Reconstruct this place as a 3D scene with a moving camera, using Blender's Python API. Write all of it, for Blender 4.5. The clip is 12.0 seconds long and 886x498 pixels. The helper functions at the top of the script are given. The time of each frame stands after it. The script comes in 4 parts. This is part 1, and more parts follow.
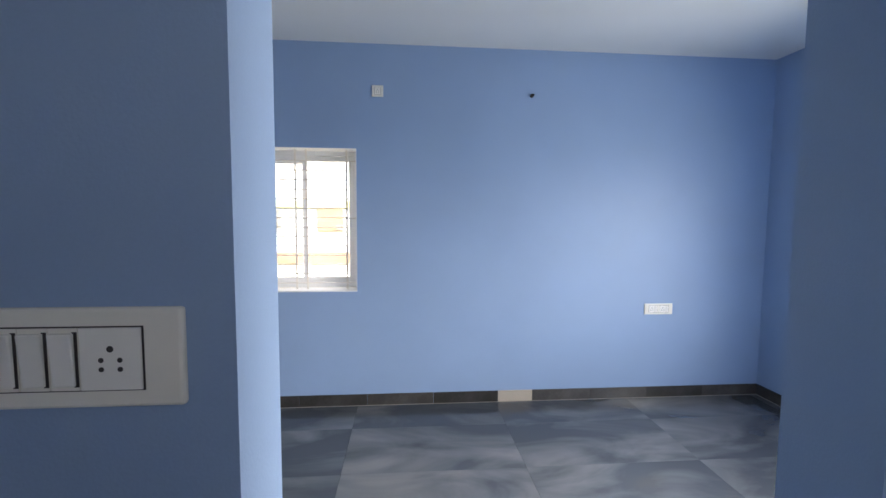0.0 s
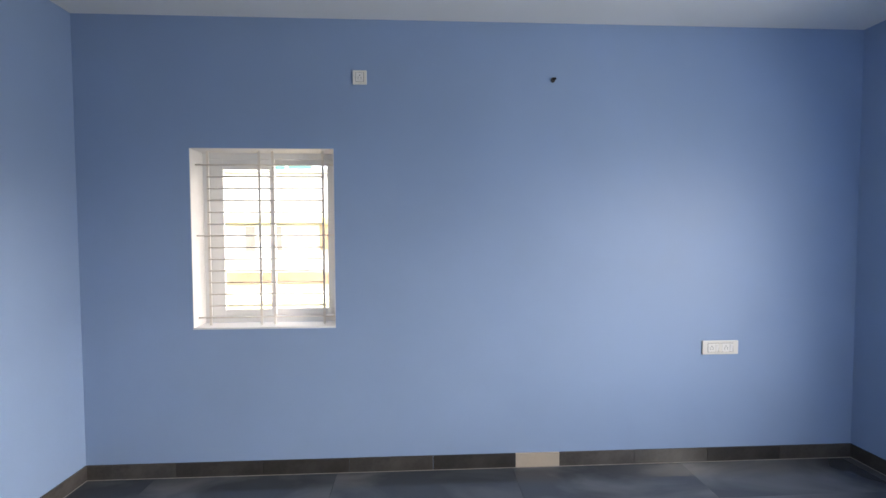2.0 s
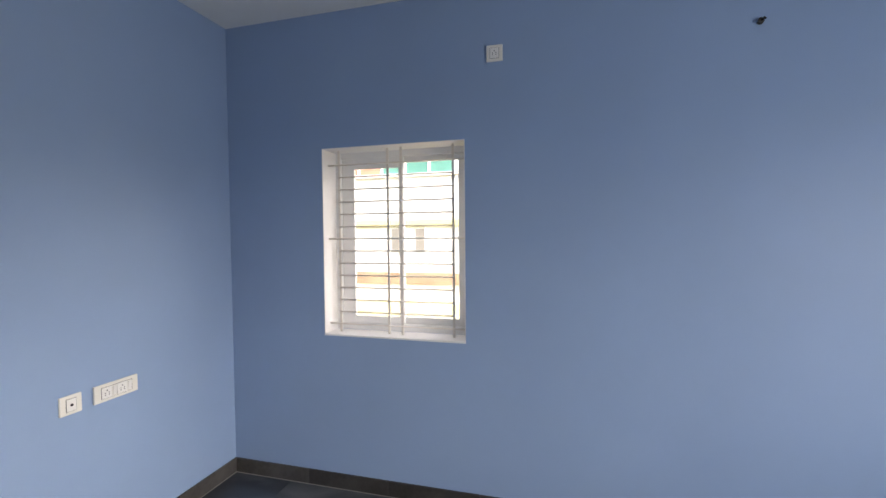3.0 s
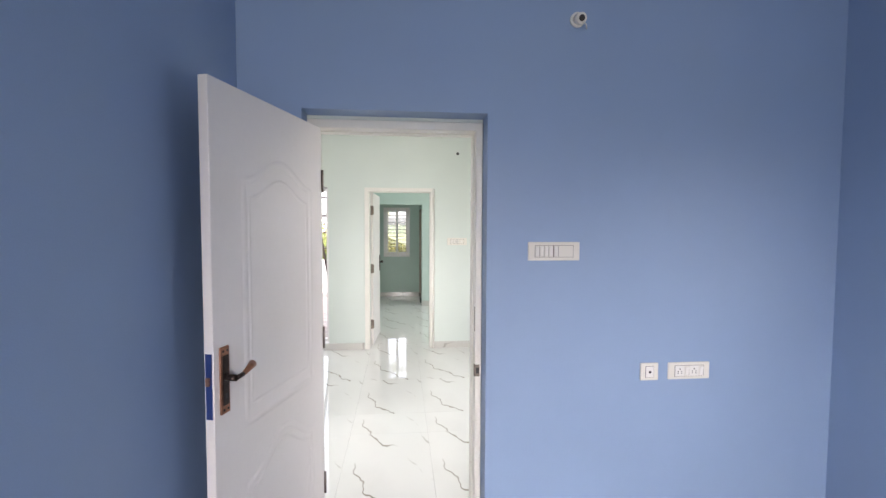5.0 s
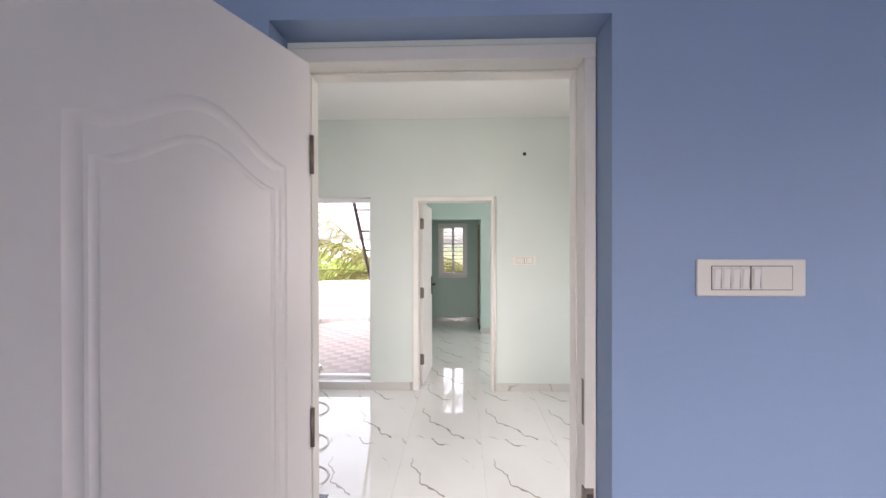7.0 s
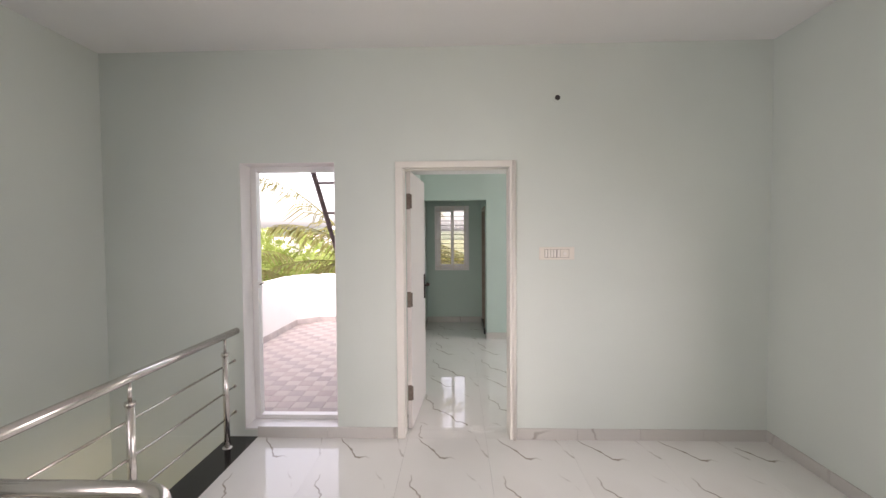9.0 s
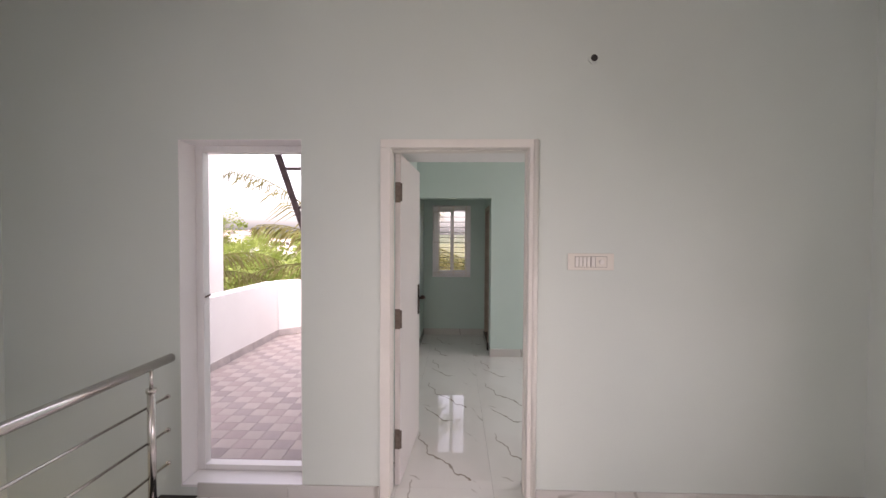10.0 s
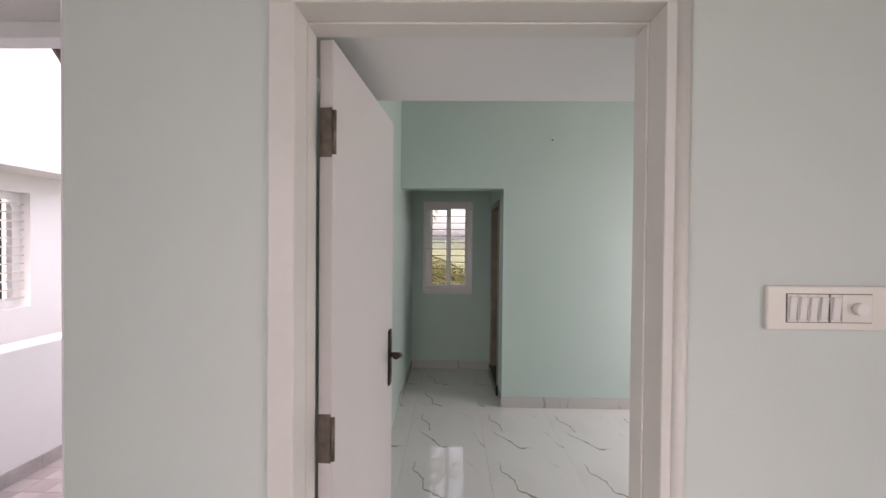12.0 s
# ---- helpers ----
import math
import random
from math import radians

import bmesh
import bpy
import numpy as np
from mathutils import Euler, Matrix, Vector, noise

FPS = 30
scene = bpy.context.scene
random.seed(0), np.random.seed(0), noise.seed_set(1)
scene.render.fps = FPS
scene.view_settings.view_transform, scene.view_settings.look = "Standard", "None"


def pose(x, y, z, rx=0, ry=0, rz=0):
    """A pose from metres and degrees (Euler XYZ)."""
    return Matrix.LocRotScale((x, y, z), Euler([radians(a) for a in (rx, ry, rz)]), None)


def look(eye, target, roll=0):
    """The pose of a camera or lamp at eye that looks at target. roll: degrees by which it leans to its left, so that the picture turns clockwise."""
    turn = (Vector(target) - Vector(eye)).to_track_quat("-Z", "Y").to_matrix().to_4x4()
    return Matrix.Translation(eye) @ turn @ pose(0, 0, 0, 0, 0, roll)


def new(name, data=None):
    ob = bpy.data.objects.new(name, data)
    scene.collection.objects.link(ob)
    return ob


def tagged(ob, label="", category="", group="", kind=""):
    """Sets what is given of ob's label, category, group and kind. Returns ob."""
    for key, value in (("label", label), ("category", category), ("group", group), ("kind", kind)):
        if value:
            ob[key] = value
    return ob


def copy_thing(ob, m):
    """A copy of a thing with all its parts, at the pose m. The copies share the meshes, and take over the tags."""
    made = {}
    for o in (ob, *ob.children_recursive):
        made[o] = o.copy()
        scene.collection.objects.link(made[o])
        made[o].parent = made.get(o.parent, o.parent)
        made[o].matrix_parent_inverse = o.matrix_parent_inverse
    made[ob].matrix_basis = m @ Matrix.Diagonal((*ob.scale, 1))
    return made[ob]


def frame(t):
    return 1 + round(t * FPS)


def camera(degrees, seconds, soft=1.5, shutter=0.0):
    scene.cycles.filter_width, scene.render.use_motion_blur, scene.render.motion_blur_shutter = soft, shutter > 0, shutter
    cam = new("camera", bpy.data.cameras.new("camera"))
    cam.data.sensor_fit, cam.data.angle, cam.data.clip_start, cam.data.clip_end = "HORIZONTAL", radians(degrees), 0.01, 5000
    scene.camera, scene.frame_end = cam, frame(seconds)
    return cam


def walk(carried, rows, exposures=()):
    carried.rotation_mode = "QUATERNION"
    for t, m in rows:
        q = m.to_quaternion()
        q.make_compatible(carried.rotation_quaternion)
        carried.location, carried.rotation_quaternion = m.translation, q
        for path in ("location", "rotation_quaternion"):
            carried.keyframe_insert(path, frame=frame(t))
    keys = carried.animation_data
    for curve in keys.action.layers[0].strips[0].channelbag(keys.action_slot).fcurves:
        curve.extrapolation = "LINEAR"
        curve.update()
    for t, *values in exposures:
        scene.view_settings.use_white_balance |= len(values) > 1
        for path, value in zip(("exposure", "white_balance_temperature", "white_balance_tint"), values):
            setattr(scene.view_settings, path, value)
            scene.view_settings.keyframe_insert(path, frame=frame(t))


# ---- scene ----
cam = camera(91.0, 12.0)
PATH = [
    (0, (2.064, -3.705, 1.638), (2.232, -1.718, 1.488), 0.4),
    (0.5, (2.121, -3.595, 1.621), (2.324, -1.609, 1.504), 0.1),
    (1, (2.23, -3.399, 1.629), (2.389, -1.408, 1.524), -0.3),
    (1.5, (2.245, -3.2, 1.62), (2.376, -1.206, 1.535), -0.4),
    (2, (2.226, -2.947, 1.635), (2.327, -0.951, 1.559), -0.2),
    (2.5, (2.257, -2.701, 1.629), (2.15, -0.705, 1.571), -0.3),
    (3, (2.21, -2.489, 1.642), (1.672, -0.564, 1.574), -0.5),
    (3.5, (2.074, -2.407, 1.598), (1.044, -0.693, 1.545), -0.4),
    (3.7, (2.01, -2.419, 1.603), (0.739, -0.876, 1.532), -0.4),
    (5.3, (2.108, -2.294, 1.603), (0.111, -2.255, 1.506), 0.2),
    (5.5, (2.073, -2.294, 1.598), (0.075, -2.298, 1.501), 0.1),
    (6, (1.813, -2.312, 1.597), (-0.184, -2.372, 1.51), 0.2),
    (6.5, (1.493, -2.297, 1.591), (-0.504, -2.377, 1.521), 0.0),
    (6.7, (1.348, -2.287, 1.565), (-0.65, -2.357, 1.563), -0.1),
    (8.3, (0.122, -2.25, 1.572), (-1.874, -2.351, 1.496), -0.3),
    (8.5, (0.004, -2.265, 1.574), (-1.993, -2.361, 1.499), -0.5),
    (9, (-0.347, -2.311, 1.573), (-2.345, -2.377, 1.503), -0.4),
    (9.5, (-0.714, -2.317, 1.561), (-2.712, -2.38, 1.494), -0.1),
    (10, (-1.12, -2.339, 1.555), (-3.118, -2.398, 1.502), 0.3),
    (10.5, (-1.544, -2.381, 1.566), (-3.543, -2.43, 1.52), -0.0),
    (11, (-1.949, -2.369, 1.567), (-3.947, -2.433, 1.519), 0.2),
    (11.5, (-2.318, -2.383, 1.547), (-4.318, -2.431, 1.514), 0.4),
    (12, (-2.684, -2.379, 1.553), (-4.684, -2.412, 1.525), 0.5),
]
walk(cam, [(t, look(eye, target, roll)) for t, eye, target, roll in PATH],
     exposures=[(0.0, 3.4, 6450, 9), (1.5, 3.35, 6750, 10), (2.5, 3.08, 6850, 11), (3.7, 2.75, 6750, 12), (5.3, 3.12, 6450, 17), (6.7, 2.92, 6550, 22), (8.3, 2.68, 6800, 22), (9.5, 2.42, 6850, 30), (11.0, 2.08, 6850, 33), (12.0, 2.25, 6700, 30)])

# ---- light ----
world = bpy.data.worlds.new("sky")
scene.world = world
world.use_nodes = True
_wn = world.node_tree.nodes
_sky = _wn.new("ShaderNodeTexSky")
_sky.sky_type, _sky.sun_disc = "NISHITA", False
_sky.sun_elevation, _sky.sun_rotation = radians(32), radians(100)
_sky.dust_density, _sky.air_density = 4.0, 1.0
_haze = _wn.new("ShaderNodeHueSaturation")
_haze.inputs["Saturation"].default_value = 0.35
world.node_tree.links.new(_sky.outputs[0], _haze.inputs["Color"])
world.node_tree.links.new(_haze.outputs[0], _wn["Background"].inputs[0])
_wn["Background"].inputs[1].default_value = 0.15
_sun = bpy.data.lights.new("sun", "SUN")
_sun.energy, _sun.angle, _sun.color = 1.5, radians(125), (1.0, 0.91, 0.87)
_s = new("sun", _sun)
_s.matrix_world = look((0, 0, 30), (-8.35, 1.47, 24.7))


def fill_light(name, place, target, w, h, power):
    """Added fill lamp that stands in for daylight, in an unseen opening."""
    d = bpy.data.lights.new(name, "AREA")
    d.shape, d.size, d.size_y, d.energy, d.color = "RECTANGLE", w, h, power, (1.0, 0.98, 0.96)
    ob = new(name, d)
    ob.matrix_world = look(place, target)
    return ob


# East opening is out of sight, assumed from the brighter door wall.
fill_light("fill_east", (5.44, -2.25, 1.55), (0, -2.2, -0.6), 1.4, 1.2, 7)
# Openings of these four are made up to brighten dressing space, hall, stair, bedroom.
fill_light("fill_dressing", (2.9, -4.96, 2.2), (2.6, -3.2, 1.5), 0.5, 0.5, 0.55)
fill_light("fill_hall", (-1.3, 0.10, 1.6), (-1.3, -4, -0.4), 1.3, 1.2, 3.0)
fill_light("fill_stair", (-0.19, -4.2, 1.7), (-2.2, -1.0, 0.3), 1.2, 1.4, 4.8)
fill_light("fill_bedroom", (-5.6, 0.85, 1.6), (-5.6, -3, 0.2), 1.3, 1.2, 6)
for _n in ("hall", "stair"):
    bpy.data.lights["fill_" + _n].spread = radians(145)


# ---- materials ----
def mat(name, base, rough=0.5, metal=0.0, vary=0.06, scale=3.0, fine=60.0, bump=0.0, coat=0.0, island=0.0):
    m = bpy.data.materials.new(name)
    m.use_nodes = True
    nt = m.node_tree
    n, l = nt.nodes, nt.links
    b = n["Principled BSDF"]
    b.inputs["Roughness"].default_value, b.inputs["Metallic"].default_value = rough, metal
    b.inputs["Coat Weight"].default_value = coat
    tc = n.new("ShaderNodeTexCoord")
    big, small = n.new("ShaderNodeTexNoise"), n.new("ShaderNodeTexNoise")
    for t, s, d in ((big, scale, 4), (small, fine, 3)):
        t.inputs["Scale"].default_value, t.inputs["Detail"].default_value = s, d
        l.new(tc.outputs["Object"], t.inputs["Vector"])
    mix = n.new("ShaderNodeMath"); mix.operation = "MULTIPLY_ADD"
    mix.inputs[1].default_value = 0.35
    l.new(small.outputs[0], mix.inputs[0]); l.new(big.outputs[0], mix.inputs[2])
    ramp = n.new("ShaderNodeValToRGB")
    ramp.color_ramp.elements[0].position, ramp.color_ramp.elements[1].position = 0.42, 0.92
    ramp.color_ramp.elements[0].color = [c * (1 - vary) for c in base] + [1]
    ramp.color_ramp.elements[1].color = [min(1, c * (1 + vary)) for c in base] + [1]
    l.new(mix.outputs[0], ramp.inputs[0])
    out = ramp.outputs[0]
    if island:
        info = n.new("ShaderNodeObjectInfo")
        hsv = n.new("ShaderNodeHueSaturation")
        mr = n.new("ShaderNodeMapRange")
        mr.inputs[3].default_value, mr.inputs[4].default_value = 1 - island, 1 + island
        l.new(info.outputs["Random"], mr.inputs[0]); l.new(mr.outputs[0], hsv.inputs["Value"])
        l.new(out, hsv.inputs["Color"]); out = hsv.outputs[0]
    l.new(out, b.inputs["Base Color"])
    rr = n.new("ShaderNodeMapRange")
    rr.inputs[3].default_value, rr.inputs[4].default_value = rough * 0.85, min(1, rough * 1.15)
    l.new(big.outputs[0], rr.inputs[0]); l.new(rr.outputs[0], b.inputs["Roughness"])
    if bump:
        bp = n.new("ShaderNodeBump")
        bp.inputs["Strength"].default_value, bp.inputs["Distance"].default_value = bump, 0.004
        l.new(small.outputs[0], bp.inputs["Height"]); l.new(bp.outputs[0], b.inputs["Normal"])
    return m


def tile_mat(name, base, vein, rough, kind, repeat=False):
    """Glazed tile: 'marble' has thin broken veins, 'slate' has cloudy streaks. Each tile has its own piece of the pattern, or all carry the same print."""
    m = bpy.data.materials.new(name)
    m.use_nodes = True
    n, l = m.node_tree.nodes, m.node_tree.links
    b = n["Principled BSDF"]
    tc, info = n.new("ShaderNodeTexCoord"), n.new("ShaderNodeObjectInfo")
    off = n.new("ShaderNodeVectorMath"); off.operation = "MULTIPLY_ADD"
    off.inputs[1].default_value = (0, 0, 0) if repeat else (37, 19, 23)
    l.new(info.outputs["Random"], off.inputs[0]); l.new(tc.outputs["Object"], off.inputs[2])
    mp = n.new("ShaderNodeMapping")
    l.new(off.outputs[0], mp.inputs[0])
    cl, vn, mk = (n.new("ShaderNodeTexNoise") for _ in range(3))
    for t in (cl, vn, mk):
        l.new(mp.outputs[0], t.inputs["Vector"])
    mixn = n.new("ShaderNodeMix"); mixn.data_type = "RGBA"
    mixn.inputs[6].default_value, mixn.inputs[7].default_value = (*base, 1), (*vein, 1)
    if kind == "marble":
        mp.inputs["Rotation"].default_value = (0, 0, radians(-42))
        mp.inputs["Scale"].default_value = (0.9, 1.5, 1.0)
        mk.inputs["Scale"].default_value, mk.inputs["Detail"].default_value = 2.2, 2
        cl.inputs["Scale"].default_value, cl.inputs["Detail"].default_value = 1.2, 5
        wv = n.new("ShaderNodeTexWave")
        wv.bands_direction = "Y"
        for key, val in (("Scale", 0.85), ("Distortion", 6.0), ("Detail", 4.0), ("Detail Scale", 1.9), ("Detail Roughness", 0.5)):
            wv.inputs[key].default_value = val
        l.new(mp.outputs[0], wv.inputs["Vector"])
        r1 = n.new("ShaderNodeMapRange"); r1.inputs[1].default_value, r1.inputs[2].default_value = 0.9905, 0.9995
        l.new(wv.outputs["Fac"], r1.inputs[0])
        r2 = n.new("ShaderNodeMapRange"); r2.inputs[1].default_value, r2.inputs[2].default_value = 0.455, 0.58
        l.new(mk.outputs[0], r2.inputs[0])
        mu = n.new("ShaderNodeMath"); mu.operation = "MULTIPLY"
        l.new(r1.outputs[0], mu.inputs[0]); l.new(r2.outputs[0], mu.inputs[1])
        hz = n.new("ShaderNodeMapRange"); hz.inputs[1].default_value, hz.inputs[2].default_value = 0.5, 0.8
        hz.inputs[4].default_value = 0.16
        l.new(cl.outputs[0], hz.inputs[0])
        mx = n.new("ShaderNodeMath"); mx.operation = "MAXIMUM"
        l.new(mu.outputs[0], mx.inputs[0]); l.new(hz.outputs[0], mx.inputs[1])
        l.new(mx.outputs[0], mixn.inputs[0])
    else:
        mp.inputs["Rotation"].default_value = (0, 0, radians(-30))
        mp.inputs["Scale"].default_value = (0.7, 1.6, 1.0)
        cl.inputs["Scale"].default_value, cl.inputs["Detail"].default_value, cl.inputs["Distortion"].default_value = 1.5, 6, 0.7
        r1 = n.new("ShaderNodeMapRange"); r1.inputs[1].default_value, r1.inputs[2].default_value = 0.42, 0.72
        l.new(cl.outputs[0], r1.inputs[0]); l.new(r1.outputs[0], mixn.inputs[0])
    l.new(mixn.outputs[2], b.inputs["Base Color"])
    mk2 = n.new("ShaderNodeMapRange")
    mk2.inputs[3].default_value, mk2.inputs[4].default_value = rough * 0.7, rough * 1.4
    l.new(cl.outputs[0], mk2.inputs[0]); l.new(mk2.outputs[0], b.inputs["Roughness"])
    return m


M_BLUE = mat("blue_wall_paint", (0.265, 0.366, 0.55), 0.55, vary=0.05, scale=1.3, fine=220, bump=0.12)
M_MINT = mat("mint_wall_paint", (0.635, 0.69, 0.645), 0.55, vary=0.04, scale=1.1, fine=220, bump=0.12)
M_GREEN = mat("green_wall_paint", (0.52, 0.64, 0.59), 0.55, vary=0.04, scale=1.1, fine=220, bump=0.12)
M_CEIL = mat("white_ceiling_paint", (0.80, 0.80, 0.79), 0.8, vary=0.03, scale=1.0, fine=150, bump=0.1)
M_WHITE = mat("white_exterior_paint", (0.80, 0.78, 0.77), 0.8, vary=0.05, scale=1.0, fine=90, bump=0.3)
M_DOOR = mat("white_door_enamel", (0.72, 0.69, 0.67), 0.35, vary=0.03, scale=2.0, fine=40, bump=0.05)
M_FRAME = mat("cream_frame_enamel", (0.74, 0.72, 0.67), 0.4, vary=0.04, scale=4.0, fine=60, bump=0.08)
M_UPVC = mat("white_window_plastic", (0.80, 0.79, 0.78), 0.3, vary=0.02)
M_BAR = mat("cream_grille_paint", (0.78, 0.73, 0.67), 0.4, vary=0.06, fine=120)
M_SWITCH = mat("ivory_switch_plastic", (0.78, 0.75, 0.68), 0.25, vary=0.02)
M_ROCKER = mat("white_rocker_plastic", (0.82, 0.80, 0.76), 0.22, vary=0.02)
# Near black of holes and gaps; also the shade by wide rockers.
M_DARK = mat("dark_gap_and_shade", (0.03, 0.025, 0.025), 0.6)
# Grey that stands for the shade between narrow rockers.
M_GAPSHADE = mat("grey_gap_shade", (0.36, 0.34, 0.31), 0.5)
M_RED = mat("red_indicator", (0.35, 0.03, 0.03), 0.4)
M_STEEL = mat("polished_stainless_steel", (0.70, 0.66, 0.63), 0.2, 1.0, vary=0.05, fine=200)
M_HINGE = mat("dull_steel_hinge", (0.20, 0.165, 0.14), 0.45, 0.8, vary=0.25, scale=40)
M_COPPER = mat("antique_copper", (0.34, 0.16, 0.10), 0.35, 0.9, vary=0.3, scale=25)
M_BRONZE = mat("dark_bronze", (0.05, 0.035, 0.03), 0.35, 0.8, vary=0.3, scale=25)
M_TAPE = mat("blue_protective_film", (0.02, 0.04, 0.16), 0.3)
M_GRANITE = mat("black_granite", (0.025, 0.022, 0.022), 0.12, vary=0.5, scale=60, fine=300)
M_SKIRT = mat("dark_slate_skirting", (0.050, 0.046, 0.043), 0.25, vary=0.35, scale=5, fine=50, island=0.35)
M_PATCH = mat("pale_beige_tile", (0.42, 0.36, 0.29), 0.4, vary=0.08)
M_BEAD = mat("cement_bead", (0.24, 0.22, 0.20), 0.7, vary=0.2, scale=20)
M_GROUT = mat("dark_grout", (0.04, 0.04, 0.045), 0.8)
M_GROUTL = mat("pale_grout", (0.5, 0.49, 0.46), 0.8)
M_SLATE = tile_mat("slate_look_tile", (0.048, 0.055, 0.066), (0.15, 0.152, 0.158), 0.10, "slate")
M_MARBLE = tile_mat("veined_marble_tile", (0.80, 0.80, 0.77), (0.30, 0.27, 0.22), 0.02, "marble", True)
M_MSKIRT = tile_mat("veined_marble_skirting", (0.56, 0.55, 0.52), (0.36, 0.34, 0.31), 0.12, "marble")
M_PAVER = mat("rose_paver", (0.36, 0.305, 0.29), 0.7, vary=0.08, scale=6, fine=90, bump=0.3, island=0.07)
M_PAVERL = mat("pale_paver", (0.42, 0.37, 0.35), 0.7, vary=0.06, scale=6, fine=90, bump=0.3, island=0.05)
M_PAVERG = mat("grey_paver", (0.32, 0.28, 0.27), 0.7, vary=0.08, scale=6, fine=90, bump=0.3, island=0.08)
M_TSKIRT = mat("grey_terrace_skirting", (0.42, 0.38, 0.37), 0.6, vary=0.15, scale=8, island=0.1)
M_IRON = mat("rusty_ladder_paint", (0.16, 0.11, 0.11), 0.6, 0.2, vary=0.3, scale=14)
M_GROUND = mat("scrub_ground", (0.13, 0.14, 0.06), 0.95, vary=0.4, scale=0.25, fine=3, bump=0.4)
M_BARK = mat("palm_bark", (0.22, 0.18, 0.14), 0.9, vary=0.3, scale=6, fine=40, bump=0.6)
M_YELLOW = mat("yellow_band_paint", (0.62, 0.57, 0.27), 0.7, vary=0.06)
M_TAN = mat("ochre_wall", (0.40, 0.27, 0.16), 0.7, vary=0.12, scale=4)
M_EARTH = mat("brown_earth", (0.36, 0.24, 0.16), 0.95, vary=0.3, scale=1.5, fine=20, bump=0.4)
M_CREAM = mat("cream_wall_paint", (0.74, 0.66, 0.40), 0.8, vary=0.06)
M_TEAL = mat("teal_shade_net", (0.08, 0.22, 0.18), 0.8, vary=0.15)
M_ROSE = mat("salmon_paint", (0.62, 0.20, 0.13), 0.8, vary=0.08)
M_ROOF = mat("far_roof", (0.45, 0.36, 0.33), 0.9, vary=0.15)
M_HILL = mat("far_hill", (0.075, 0.09, 0.055), 0.95, vary=0.25, scale=0.03, fine=0.4)
M_WOOD = mat("brown_door_wood", (0.33, 0.26, 0.21), 0.5, vary=0.2, scale=8)


def leaf_mat(name, base, rough=0.5):
    """Leaves let part of the light through."""
    m = mat(name, base, rough, vary=0.35, scale=2.0, fine=15)
    n, l = m.node_tree.nodes, m.node_tree.links
    b = n["Principled BSDF"]
    tr, mx = n.new("ShaderNodeBsdfTranslucent"), n.new("ShaderNodeMixShader")
    l.new(b.inputs["Base Color"].links[0].from_socket, tr.inputs[0])
    mx.inputs[0].default_value = 0.45
    l.new(b.outputs[0], mx.inputs[1]); l.new(tr.outputs[0], mx.inputs[2])
    l.new(mx.outputs[0], n["Material Output"].inputs[0])
    return m


M_PALM = leaf_mat("palm_leaf", (0.18, 0.17, 0.05))
M_BUSH = leaf_mat("tree_leaf", (0.19, 0.25, 0.055), 0.7)

M_GLASS = bpy.data.materials.new("window_glass")
M_GLASS.use_nodes = True
_g = M_GLASS.node_tree.nodes["Principled BSDF"]
_g.inputs["Transmission Weight"].default_value, _g.inputs["Roughness"].default_value, _g.inputs["IOR"].default_value = 1.0, 0.0, 1.1


# ---- building helpers ----
def box(bm, x0, y0, z0, x1, y1, z1, bevel=0.0):
    r = bmesh.ops.create_cube(bm, size=1.0)
    vs = r["verts"]
    bmesh.ops.scale(bm, verts=vs, vec=(abs(x1 - x0), abs(y1 - y0), abs(z1 - z0)))
    bmesh.ops.translate(bm, verts=vs, vec=((x0 + x1) / 2, (y0 + y1) / 2, (z0 + z1) / 2))
    if bevel:
        es = list({e for v in vs for e in v.link_edges})
        bmesh.ops.bevel(bm, geom=es, offset=bevel, segments=2, affect="EDGES", profile=0.5)


def boxed(x0, y0, z0, x1, y1, z1, bevel=0.0):
    bm = bmesh.new()
    box(bm, x0, y0, z0, x1, y1, z1, bevel)
    return bm


def tube(bm, pts, r, seg=12, r2=None):
    """A round pipe along points, closed at both ends."""
    pts = [Vector(p) for p in pts]
    rings, up = [], None
    for i, p in enumerate(pts):
        d = (pts[min(i + 1, len(pts) - 1)] - pts[max(i - 1, 0)]).normalized()
        if up is None:
            up = d.orthogonal().normalized()
        up = (up - d * up.dot(d)).normalized()
        side = d.cross(up)
        rad = r if r2 is None else r + (r2 - r) * i / (len(pts) - 1)
        rings.append([bm.verts.new(p + rad * (math.cos(a) * up + math.sin(a) * side))
                      for a in (2 * math.pi * k / seg for k in range(seg))])
    for a, b in zip(rings, rings[1:]):
        for k in range(seg):
            f = bm.faces.new((a[k], a[(k + 1) % seg], b[(k + 1) % seg], b[k]))
            f.smooth = True
    bm.faces.new(rings[0][::-1]); bm.faces.new(rings[-1])


def tubed(pts, r, seg=12, r2=None):
    bm = bmesh.new()
    tube(bm, pts, r, seg, r2)
    return bm


def finish(name, bm, material):
    bmesh.ops.recalc_face_normals(bm, faces=bm.faces)
    me = bpy.data.meshes.new(name)
    bm.to_mesh(me)
    bm.free()
    me.materials.append(material)
    return me


def part(name, bm, material, parent, label=""):
    ob = new(name, finish(name, bm, material))
    ob.parent = parent
    return tagged(ob, label) if label else ob


def single(name, bm, material, label, category, kind="", group=""):
    return tagged(new(name, finish(name, bm, material)), label, category, group, kind)


def root(name, m, label, category, kind="", group=""):
    ob = new(name)
    ob.empty_display_size = 0.1
    ob.matrix_world = m
    return tagged(ob, label, category, group, kind)


